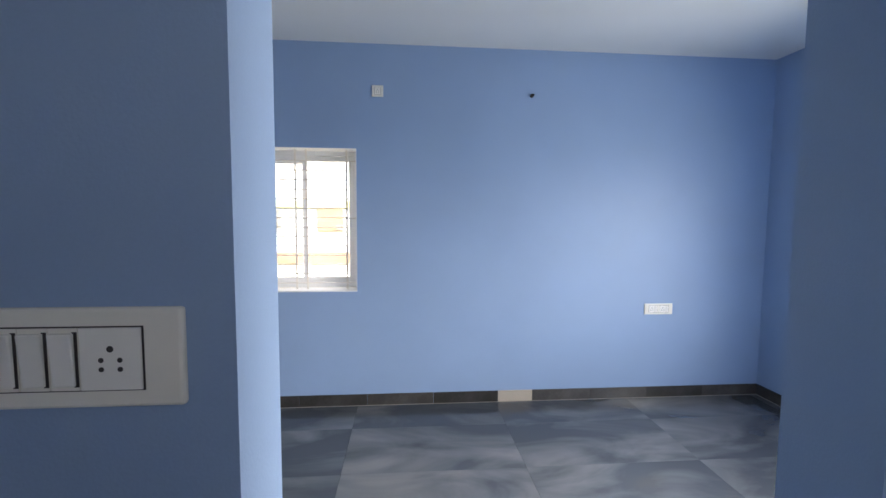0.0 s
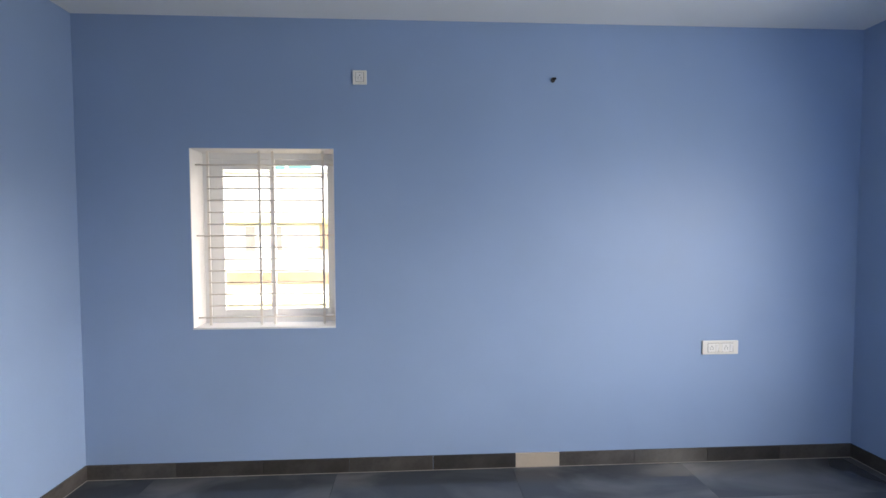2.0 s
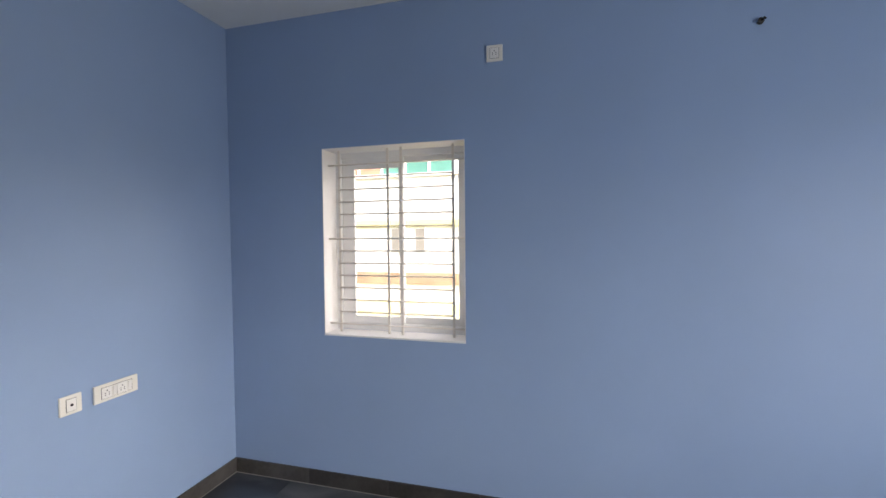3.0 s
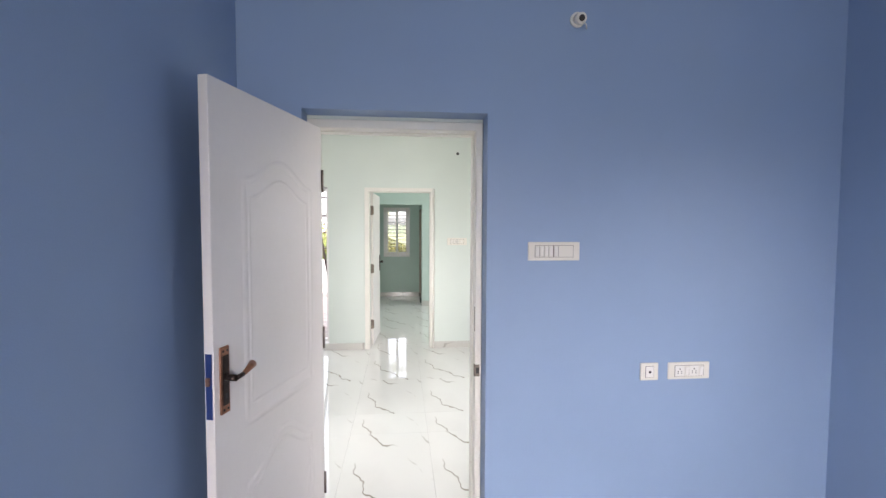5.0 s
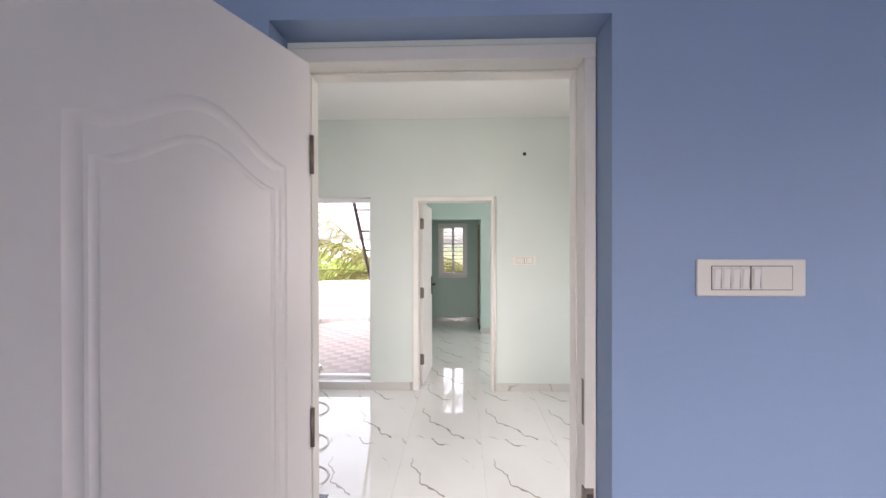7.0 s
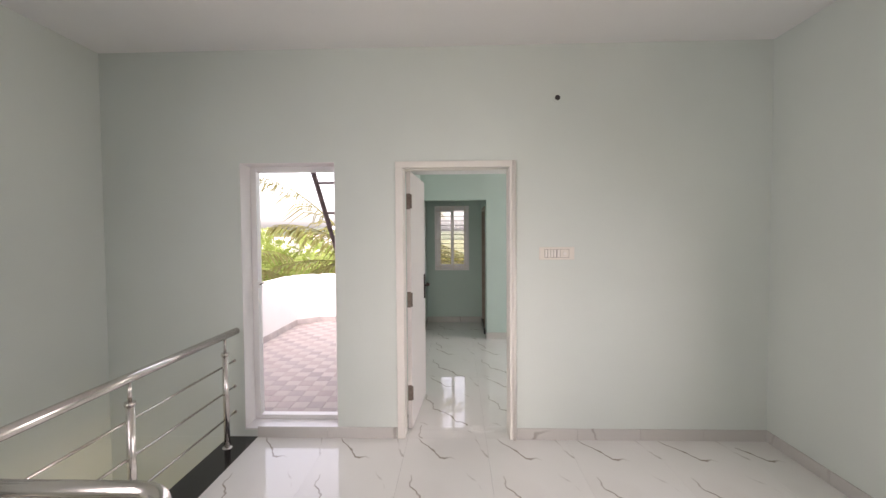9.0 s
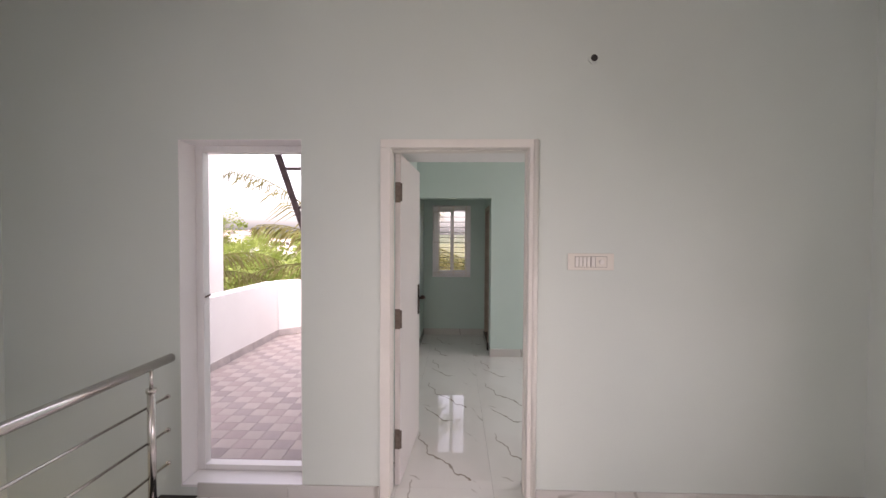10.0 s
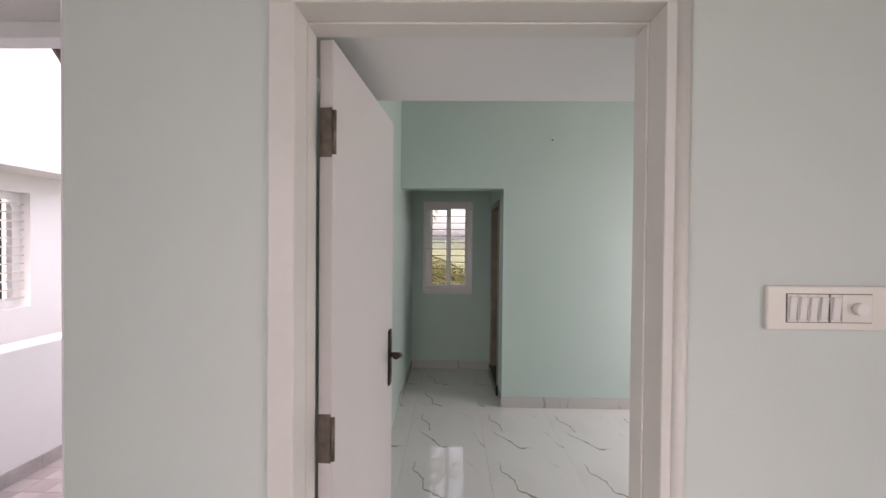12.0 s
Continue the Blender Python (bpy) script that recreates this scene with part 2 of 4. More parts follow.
def wall_x(bm, x0, x1, y0, y1, z0, z1, holes=()):
    """A wall along y from x0 to x1 thick; holes are (ya, yb, za, zb)."""
    cur = y0
    for ya, yb, za, zb in sorted(holes):
        if ya > cur:
            box(bm, x0, cur, z0, x1, ya, z1)
        if za > z0:
            box(bm, x0, ya, z0, x1, yb, za)
        if zb < z1:
            box(bm, x0, ya, zb, x1, yb, z1)
        cur = yb
    if cur < y1:
        box(bm, x0, cur, z0, x1, y1, z1)


def wall_y(bm, y0, y1, x0, x1, z0, z1, holes=()):
    cur = x0
    for xa, xb, za, zb in sorted(holes):
        if xa > cur:
            box(bm, cur, y0, z0, xa, y1, z1)
        if za > z0:
            box(bm, xa, y0, z0, xb, y1, za)
        if zb < z1:
            box(bm, xa, y0, zb, xb, y1, z1)
        cur = xb
    if cur < x1:
        box(bm, cur, y0, z0, x1, y1, z1)


def wall(name, axis, a0, a1, b0, b1, z0, z1, material, label, holes=()):
    bm = bmesh.new()
    (wall_x if axis == "x" else wall_y)(bm, a0, a1, b0, b1, z0, z1, holes)
    return single(name, bm, material, label, "wall", "structure")


# ---- the shell ----
H1, H2 = 3.04, 2.97
W1 = (0.715, 1.65, 0.995, 2.193)          # window of the blue room: x, x, z, z
D1 = (-2.766, -1.888, 0.0, 2.154)         # doorway blue room / hall: y, y, z, z
D2 = (-2.779, -1.876, 0.0, 2.12)          # doorway hall / bedroom
TD = (-3.97, -3.24, 0.06, 2.12)           # terrace doorway
W3 = (-2.71, -2.106, 0.924, 2.062)        # alcove window
XH = -3.64                                # far wall of the hall
wall("wall_blue_window", "y", 0.0, 0.23, 0.0, 5.56, 0, H1, M_BLUE, "blue painted plaster wall around a barred window", [W1])
wall("wall_blue_door", "x", -0.125, 0.0, -3.05, 0.23, 0, H1, M_BLUE, "blue painted plaster wall around an open doorway", [D1])
wall("wall_blue_back", "y", -3.21, -3.05, -0.125, 5.56, 0, H1, M_BLUE, "blue painted plaster wall with a plain opening", [(1.875, 2.687, 0, 2.15)])
# The opening is unseen, assumed here to hold the east fill lamp.
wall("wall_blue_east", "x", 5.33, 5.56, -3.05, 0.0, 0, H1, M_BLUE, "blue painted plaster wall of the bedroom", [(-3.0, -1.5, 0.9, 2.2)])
wall("wall_dressing_west", "x", 0.70, 0.90, -5.1, -3.21, 0, H1, M_BLUE, "blue painted wall of the dressing space")
wall("wall_dressing_east", "x", 3.60, 3.80, -5.1, -3.21, 0, H1, M_BLUE, "blue painted wall of the dressing space")
# Unseen holes added for fill lamps: dressing, stair (first hole of hall east), hall north.
wall("wall_dressing_south", "y", -5.1, -4.9, 0.90, 3.60, 0, H1, M_BLUE, "blue painted wall of the dressing space", [(2.65, 3.15, 1.95, 2.45)])
wall("wall_hall_east", "x", -0.25, -0.125, -5.28, 0.23, -3.4, H2, M_MINT, "pale mint painted wall of the stair hall", [(-4.8, -3.6, 1.0, 2.4), (-2.766, -1.888, 0.0, 2.138)])
wall("wall_hall_north", "y", 0.0, 0.23, XH, -0.25, 0, H2, M_MINT, "pale mint painted wall of the stair hall", [(-1.95, -0.65, 1.0, 2.2)])
wall("wall_hall_south", "y", -5.28, -5.05, -3.87, -0.25, -3.4, H2, M_MINT, "pale mint painted wall beside the stairwell")
wall("wall_hall_west", "x", -3.78, XH, -5.05, 0.23, 0, H2, M_MINT, "pale mint painted wall with two doorways", [D2, TD])
wall("wall_stair_west", "x", -3.87, XH, -5.05, -3.876, -3.4, -0.0005, M_MINT, "pale mint painted wall below the hall floor")
wall("wall_terrace_house", "x", -3.87, -3.78, -5.28, -3.05, -0.2, 3.1, M_WHITE, "white painted outside wall around the terrace doorway", [TD])
wall("wall_bedroom_east", "x", -3.87, -3.78, -2.85, 1.10, 0, H2, M_GREEN, "pale green painted bedroom wall", [D2])
wall("wall_bedroom_south", "y", -3.05, -2.85, -8.25, -3.78, -0.2, 3.1, M_GREEN, "pale green painted bedroom wall")
# This hole is out of view, added for the bedroom fill lamp.
wall("wall_bedroom_north", "y", 0.88, 1.10, -6.80, -3.87, 0, H2, M_GREEN, "pale green painted bedroom wall", [(-6.25, -4.95, 1.0, 2.2)])
wall("wall_bedroom_west", "x", -7.0, -6.80, -2.85, 1.10, 0, H2, M_GREEN, "pale green painted wall with a low alcove", [(-2.85, -1.88, 0, 2.07)])
wall("wall_alcove_west", "x", -8.25, -8.05, -2.85, -1.70, 0, 2.3, M_GREEN, "pale green painted wall around a small barred window", [W3])
wall("wall_alcove_north", "y", -1.88, -1.70, -8.05, -7.0, 0, 2.3, M_GREEN, "pale green painted side wall of the alcove", [(-7.90, -7.12, 0.0, 2.0)])


def slab(name, x0, y0, z0, x1, y1, z1, material, label, category):
    return single(name, boxed(x0, y0, z0, x1, y1, z1), material, label, category, "structure")


slab("ceiling_blue", -0.125, -5.1, H1, 5.56, 0.23, H1 + 0.12, M_CEIL, "flat white painted ceiling", "ceiling")
slab("ceiling_hall", -3.78, -5.28, H2, -0.126, 0.23, H2 + 0.12, M_CEIL, "flat white painted ceiling of the hall", "ceiling")
slab("ceiling_bedroom", -7.0, -3.05, H2 + 0.001, -3.781, 1.10, H2 + 0.12, M_CEIL, "flat white painted ceiling of the bedroom", "ceiling")
slab("ceiling_alcove", -8.25, -3.049, 2.3, -7.001, -1.70, 2.42, M_CEIL, "low white painted alcove ceiling", "ceiling")
slab("ceiling_alcove_soffit", -8.05, -2.85, 2.26, -7.0, -1.88, 2.299, M_GREEN, "green painted alcove soffit", "ceiling")
slab("loft_slab", -4.46, -2.85, 2.13, -3.871, 0.88, 2.22, M_CEIL, "white painted storage loft slab above the bedroom door", "loft")
slab("floor_blue_base", -0.125, -5.1, -0.12, 5.56, 0.23, -0.010, M_GROUT, "dark grout bed under slate tiles", "floor")
slab("floor_hall_base", -3.87, -3.87, -0.12, -0.125, 0.23, -0.010, M_GROUTL, "pale grout bed under marble tiles", "floor")
slab("floor_bedroom_base", -8.25, -3.05, -0.12, -3.871, 1.10, -0.010, M_GROUTL, "pale grout bed under marble tiles", "floor")
slab("floor_terrace_base", -8.62, -5.45, -0.25, -3.871, -3.051, -0.060, M_PAVERG, "grey mortar bed under terrace pavers", "floor")


# ---- doors, frames, windows ----
def door_frame(name, x0, x1, outer, inner, label):
    """Frame in a wall along y. outer and inner: y, y, top."""
    o = root(name, pose(0, 0, 0), label, "door frame", "structure")
    (ya, yb, zt), (ia, ib, it) = outer, inner
    step = (x1 - x0) * 0.45
    for nm, a, b in (("jamb", ya, ia), ("jamb", ib, yb)):
        bm = boxed(x0, a, 0.0, x1, b, it, 0.003)
        s = ib if a == ib else ia
        box(bm, x0, s - 0.006 if a == ib else s, 0.0, x0 + step, s if a == ib else s + 0.002, it - 0.006, 0.002)
        part(nm, bm, M_FRAME, o)
    bm = boxed(x0, ya, it, x1, yb, zt, 0.003)
    box(bm, x0, ia, it - 0.006, x0 + step, ib, it, 0.002)
    part("head", bm, M_FRAME, o)
    return o


f1 = door_frame("door_frame_1", -0.262, -0.120, (-2.764, -1.890, 2.136), (-2.724, -1.922, 2.095), "cream painted wooden door frame between blue room and hall")
bm = boxed(-0.140, -1.926, 0.825, -0.1185, -1.897, 0.888, 0.001)
part("strike_plate", bm, M_HINGE, f1, "small steel strike plate")
part("strike_slot", boxed(-0.1182, -1.917, 0.842, -0.1165, -1.900, 0.872), M_DARK, f1)
part("bolt_keeper", boxed(-0.150, -1.9225, 1.06, -0.128, -1.9195, 1.19), M_HINGE, f1)
f2 = door_frame("door_frame_2", -3.775, -3.625, (-2.777, -1.878, 2.118), (-2.719, -1.921, 2.07), "cream painted wooden door frame between hall and bedroom")
bm = bmesh.new()
tube(bm, [(-3.630, -1.884, 0.0), (-3.630, -1.884, 2.112)], 0.017, 10)
part("jamb_moulding", bm, M_FRAME, f2)


def moulding(parent, pts, w=0.020, h=0.006, y=0.0, nm="panel_moulding"):
    """A raised rounded strip on the face of a door."""
    bm = bmesh.new()
    pts = [Vector(p) for p in pts]
    n = len(pts)
    rows = []
    for i in range(n):
        d = (pts[(i + 1) % n] - pts[i - 1]).normalized()
        s = Vector((d.z, 0, -d.x))
        rows.append([bm.verts.new(pts[i] + s * w * k + Vector((0, y + hh, 0))) for k, hh in ((-1, -0.002), (-0.5, h * 0.8), (0, h), (0.5, h * 0.8), (1, -0.002))])
    for i in range(n):
        a, b = rows[i], rows[(i + 1) % n]
        for k in range(4):
            bm.faces.new((a[k], a[k + 1], b[k + 1], b[k])).smooth = True
    return part(nm, bm, M_DOOR, parent)


def rounded(x0, z0, x1, z1, arch=0.0, slope=0.0):
    """Outline of a door panel, with a wavy arched top or a sloping bottom."""
    pts = []
    for a, b in (((x0, z0), (x1, z0 + 0.0)), ((x1, z0), (x1, z1)), ((x1, z1), (x0, z1)), ((x0, z1), (x0, z0))):
        for k in range(12):
            u = k / 12
            x, z = a[0] + (b[0] - a[0]) * u, a[1] + (b[1] - a[1]) * u
            if arch and a[1] == z1 and b[1] == z1:
                v = (x - x0) / (x1 - x0)
                z += arch * 0.5 * (1 - math.cos(2 * math.pi * v))
            if slope and a[1] == z1 and b[1] == z1:
                v = (x - x0) / (x1 - x0)
                z += slope * 0.5 * (1 - math.cos(2 * math.pi * v))
            pts.append((x, 0, z))
    return pts


def lever_handle(parent, x, z, side, plate_mat, lever_mat, flip=1):
    """Back plate, rose, lever, key hole. side: +1 on the face y=0."""
    y0 = 0.0 if side > 0 else -0.036
    s = side
    h = part("handle_plate", boxed(x - 0.022, y0, z - 0.115, x + 0.022, y0 + s * 0.008, z + 0.115, 0.003), plate_mat, parent, "copper toned handle plate")
    part("plate_inlay", boxed(x - 0.015, y0 + s * 0.008, z - 0.085, x + 0.015, y0 + s * 0.0105, z + 0.085, 0.001), M_BRONZE, h)
    for dz in (-0.1, 0.1):
        for dx in (-0.010, 0.010):
            part("screw", boxed(x + dx - 0.004, y0 + s * 0.008, z + dz - 0.004, x + dx + 0.004, y0 + s * 0.010, z + dz + 0.004, 0.001), M_BRONZE, h)
    part("spindle", tubed([(x, y0 + s * 0.008, z + 0.01), (x, y0 + s * 0.05, z + 0.01)], 0.011, 12), M_BRONZE, h)
    pts = [(x, y0 + s * 0.05, z + 0.010), (x + flip * 0.03, y0 + s * 0.055, z + 0.015), (x + flip * 0.068, y0 + s * 0.052, z + 0.026), (x + flip * 0.092, y0 + s * 0.046, z + 0.030)]
    bm = bmesh.new()
    tube(bm, pts[:2], 0.008, 10)
    part("lever_neck", bm, M_BRONZE, h)
    part("lever", tubed(pts[1:], 0.008, 10, 0.015), lever_mat, h)
    part("key_hole", boxed(x - 0.004, y0 + s * 0.0105, z - 0.062, x + 0.004, y0 + s * 0.0115, z - 0.045), M_DARK, h)


def door_leaf(name, m, width, top, label, handle_z, copper, panels=True):
    o = root(name, m, label, "door")
    part("slab", boxed(0.003, -0.036, 0.010, width, 0.0, top, 0.003), M_DOOR, o)
    if panels:
        for pts in (rounded(0.12, 0.88, width - 0.17, 1.77, arch=0.09), rounded(0.12, 0.20, width - 0.17, 0.64, slope=0.12)):
            moulding(o, pts, w=0.020, h=0.0028)
            c = Vector((width / 2, 0, sum(p[2] for p in pts) / len(pts)))
            moulding(o, [tuple(c + (Vector(p) - c) * 0.86) for p in pts], w=0.012, h=0.0018, nm="panel_bead")
    lever_handle(o, width - (0.046 if copper else 0.070), handle_z, 1, M_COPPER if copper else M_BRONZE, M_COPPER if copper else M_BRONZE, -1)
    part("latch_plate", boxed(width, -0.030, handle_z - 0.12, width + 0.002, -0.006, handle_z + 0.10), M_TAPE if copper else M_HINGE, o, "lock edge plate")
    part("latch_bolt", boxed(width + 0.002, -0.024, handle_z - 0.005, width + 0.012, -0.012, handle_z + 0.022, 0.001), M_COPPER, o)
    for hz in (0.30, 1.05, 1.83):
        hg = part("hinge", boxed(-0.0015, -0.034, hz - 0.062, 0.0028, -0.002, hz + 0.062, 0.0005), M_HINGE, o, "dull steel butt hinge")
        part("hinge_pin", tubed([(0.0, 0.004, hz - 0.055), (0.0, 0.004, hz + 0.055)], 0.006, 8), M_HINGE, hg)
    return o


door_leaf("door_leaf", pose(-0.118, -2.697, 0, 0, 0, -16.6), 0.776, 2.090, "white enamelled panel door standing open on blue room wall", 1.085, True)
door_leaf("bedroom_door_leaf", pose(-3.782, -2.678, 0, 0, 0, 180 - 3.8) @ Matrix.Diagonal((1, -1, 1, 1)), 0.780, 2.065, "plain white enamelled door standing open into bedroom", 1.075, False, panels=False)


def casement(name, m, w, h, label, wide=0.0):
    """A plastic sliding window. Local: x across, z up from the sill, y to the outside."""
    o = root(name, m, label, "window", "structure")
    fr = 0.045
    for nm, a in (("frame_side", (0, 0, 0, fr, 0.06, h)), ("frame_side", (w - fr, 0, 0, w, 0.06, h)), ("frame_rail", (fr, 0, 0, w - fr, 0.06, fr)), ("frame_rail", (fr, 0, h - fr, w - fr, 0.06, h))):
        part(nm, boxed(*a, 0.003), M_UPVC, o)
    mid = w / 2
    for x0, x1, yy, a, b, top in ((fr, mid + 0.02, 0.008, 0.042 + wide, 0.034, 0.045 + wide / 2), (mid - 0.02, w - fr, 0.034, 0.034, 0.042, 0.035)):
        s = part("sash", boxed(x0, yy, fr, x0 + a, yy + 0.022, h - fr, 0.002), M_UPVC, o)
        part("sash_stile", boxed(x1 - b, yy, fr, x1, yy + 0.022, h - fr, 0.002), M_UPVC, s)
        part("sash_rail", boxed(x0 + a, yy, fr, x1 - b, yy + 0.022, fr + 0.045, 0.002), M_UPVC, s)
        part("sash_rail", boxed(x0 + a, yy, h - fr - top, x1 - b, yy + 0.022, h - fr, 0.002), M_UPVC, s)
        p = part("pane", boxed(x0 + a, yy + 0.009, fr + 0.045, x1 - b, yy + 0.013, h - fr - top), M_GLASS, s)
        p.visible_shadow = False
    return o


def grille(name, m, w, h, uprights, bars, label):
    o = root(name, m, label, "window grille")
    for x in uprights:
        part("upright", boxed(x - 0.008, -0.003, 0.0, x + 0.008, 0.003, h, 0.001), M_BAR, o)
    for i in range(bars):
        z = 0.055 + (h - 0.15) * i / (bars - 1)
        x0, x1 = (0.0, w) if i in (0, bars // 2, bars - 1) else (uprights[0], uprights[-1])
        part("bar", tubed([(x0, -0.008, z), (x1, -0.008, z)], 0.005, 6), M_BAR, o)
    return o


def lining(name, x0, x1, z0, z1, d, m, label):
    """White sill and painted reveal lining of a window opening."""
    o = root(name, m, label, "window sill", "structure")
    part("sill_board", boxed(x0, -0.004, z0, x1, d, z0 + 0.012, 0.002), M_WHITE, o)
    part("reveal_side", boxed(x0, 0.0, z0 + 0.012, x0 + 0.004, d, z1 - 0.004), M_WHITE, o)
    part("reveal_side", boxed(x1 - 0.004, 0.0, z0 + 0.012, x1, d, z1 - 0.004), M_WHITE, o)
    part("reveal_head", boxed(x0, 0.0, z1 - 0.004, x1, d, z1), M_WHITE, o)
    return o


w1, h1 = W1[1] - W1[0], W1[3] - W1[2]
lining("window_reveal_1", 0, w1, 0, h1, 0.165, pose(W1[0], 0, W1[2]), "white painted window reveal and sill")
casement("window_1", pose(W1[0], 0.165, W1[2] + 0.012), w1, h1 - 0.012, "white plastic sliding window with two clear panes", 0.05)
grille("window_grille", pose(W1[0], 0.075, W1[2] + 0.012), w1, h1 - 0.016, (0.080, 0.420, 0.510, w1 - 0.09), 14, "cream painted steel bars in the blue room window")
w3, h3 = W3[1] - W3[0], W3[3] - W3[2]
lining("window_reveal_3", 0, w3, 0, h3, 0.10, pose(-8.05, W3[0], W3[2], 0, 0, 90), "white painted reveal of the alcove window")
casement("window_3", pose(-8.15, W3[0], W3[2] + 0.012, 0, 0, 90), w3, h3 - 0.012, "narrow white plastic sliding window in the alcove")
grille("window_grille", pose(-8.11, W3[0], W3[2] + 0.012, 0, 0, 90), w3, h3 - 0.016, (0.10, 0.33, w3 - 0.07), 13, "cream painted steel bars in the alcove window")

# terrace doorway: lining, sill, frame, latch keeper
o = root("terrace_door_frame", pose(0, 0, 0), "white metal terrace door frame with no leaf in view", "door frame", "structure")
for nm, a in (("jamb", (-3.868, TD[0], 0.075, -3.800, TD[0] + 0.050, TD[3])), ("jamb", (-3.868, TD[1] - 0.050, 0.075, -3.800, TD[1], TD[3])),
              ("head", (-3.868, TD[0] + 0.05, TD[3] - 0.045, -3.800, TD[1] - 0.05, TD[3])), ("threshold", (-3.868, TD[0] + 0.05, 0.075, -3.800, TD[1] - 0.05, 0.110))):
    part(nm, boxed(*a, 0.003), M_UPVC, o)
k = part("latch_keeper", boxed(-3.812, TD[0] + 0.050, 1.145, -3.775, TD[0] + 0.078, 1.200, 0.002), M_UPVC, o, "small white latch keeper")
part("latch_hook", tubed([(-3.79, TD[0] + 0.06, 1.17), (-3.77, TD[0] + 0.085, 1.18), (-3.79, TD[0] + 0.10, 1.19)], 0.006, 8), M_HINGE, k)
o = root("terrace_door_lining", pose(0, 0, 0), "white painted lining and sill of terrace doorway", "door lining", "structure")
part("sill_board", boxed(-3.800, TD[0], TD[2], -3.632, TD[1], TD[2] + 0.015, 0.002), M_UPVC, o)
part("lining_side", boxed(-3.800, TD[0], TD[2] + 0.015, -3.638, TD[0] + 0.004, TD[3] - 0.004), M_WHITE, o)
part("lining_side", boxed(-3.800, TD[1] - 0.004, TD[2] + 0.015, -3.638, TD[1], TD[3] - 0.004), M_WHITE, o)
part("lining_head", boxed(-3.800, TD[0], TD[3] - 0.004, -3.638, TD[1], TD[3]), M_WHITE, o)

# brown door frame and granite threshold in the side of the alcove
o = root("door_frame_3", pose(0, 0, 0), "brown painted bathroom door frame in the alcove side", "door frame", "structure")
part("jamb", boxed(-7.18, -1.890, 0.10, -7.12, -1.70, 2.0, 0.002), M_WOOD, o)
part("jamb", boxed(-7.90, -1.890, 0.10, -7.84, -1.70, 2.0, 0.002), M_WOOD, o)
part("head", boxed(-7.84, -1.890, 1.94, -7.18, -1.70, 2.0, 0.002), M_WOOD, o)
part("threshold", boxed(-7.92, -1.905, 0.0, -7.10, -1.70, 0.10, 0.003), M_GRANITE, o, "black granite threshold")
part("door_panel", boxed(-7.84, -1.78, 0.10, -7.18, -1.75, 1.94, 0.002), M_WOOD, o)


# ---- switches and sockets ----
def switch_plate(name, m, w, h, items, label, category="switch", d=0.012):
    """Local: plate in the xz plane, front to -y. items: (kind, width) from left to right."""
    o = root(name, m, label, category, group="switch plates")
    bm = bmesh.new()
    box(bm, -w / 2, -d, -h / 2, w / 2, 0, h / 2, 0.004)
    part("plate", bm, M_SWITCH, o)
    tot = sum(i[1] for i in items)
    ih = h * 0.62
    part("surround", boxed(-tot / 2 - 0.0015, -d - 0.0006, -ih / 2 - 0.0015, tot / 2 + 0.0015, -d + 0.001, ih / 2 + 0.0015), M_DARK, o)
    x = -tot / 2
    for kind, iw in items:
        c = x + iw / 2
        if kind == "switch":
            part("module", boxed(x + 0.0006, -d - 0.0025, -ih / 2, x + iw - 0.0006, -d, ih / 2, 0.0006), M_SWITCH, o)
            bm = boxed(x + 0.003, -d - 0.009, -ih / 2 + 0.005, x + iw - 0.004, -d - 0.002, ih / 2 - 0.005, 0.0015)
            for v in bm.verts:
                if v.co.y < -d - 0.006 and v.co.z < 0:
                    v.co.y += 0.005
            # Strip colours in the shade beside the rocker, blacker for the dim dressing plate.
            part("gap_shade", boxed(x + iw - (0.006 if iw > 0.028 else 0.003), -d - 0.0029, -ih / 2 + 0.004, x + iw - 0.001, -d - 0.0020, ih / 2 - 0.004), M_DARK if iw > 0.028 else M_GAPSHADE, o)
            part("rocker", bm, M_ROCKER, o)
        elif kind == "socket":
            s = part("socket_face", boxed(x + 0.0006, -d - 0.003, -ih / 2, x + iw - 0.0006, -d, ih / 2, 0.0006), M_ROCKER, o)
            for px, pz, r in ((0, 0.011, 0.0036), (-0.0095, -0.001, 0.0028), (0.0095, -0.001, 0.0028), (-0.0095, -0.011, 0.0028), (0.0095, -0.011, 0.0028)):
                part("pin_hole", tubed([(c + px, -d - 0.0034, pz), (c + px, -d - 0.002, pz)], r, 10), M_DARK, s)
        elif kind == "antenna":
            s = part("socket_face", boxed(x + 0.0006, -d - 0.003, -ih / 2, x + iw - 0.0006, -d, ih / 2, 0.0006), M_ROCKER, o)
            part("jack", tubed([(c, -d - 0.006, 0), (c, -d - 0.002, 0)], 0.0065, 12), M_DARK, s)
        elif kind == "regulator":
            s = part("module", boxed(x + 0.0006, -d - 0.003, -ih / 2, x + iw - 0.0006, -d, ih / 2, 0.0006), M_SWITCH, o)
            part("knob", tubed([(c, -d - 0.018, 0), (c, -d - 0.003, 0)], 0.013, 18), M_ROCKER, s)
        elif kind == "blank":
            part("blank", boxed(x + 0.0006, -d - 0.0025, -ih / 2, x + iw - 0.0006, -d, ih / 2, 0.0006), M_SWITCH, o)
        x += iw
    return o


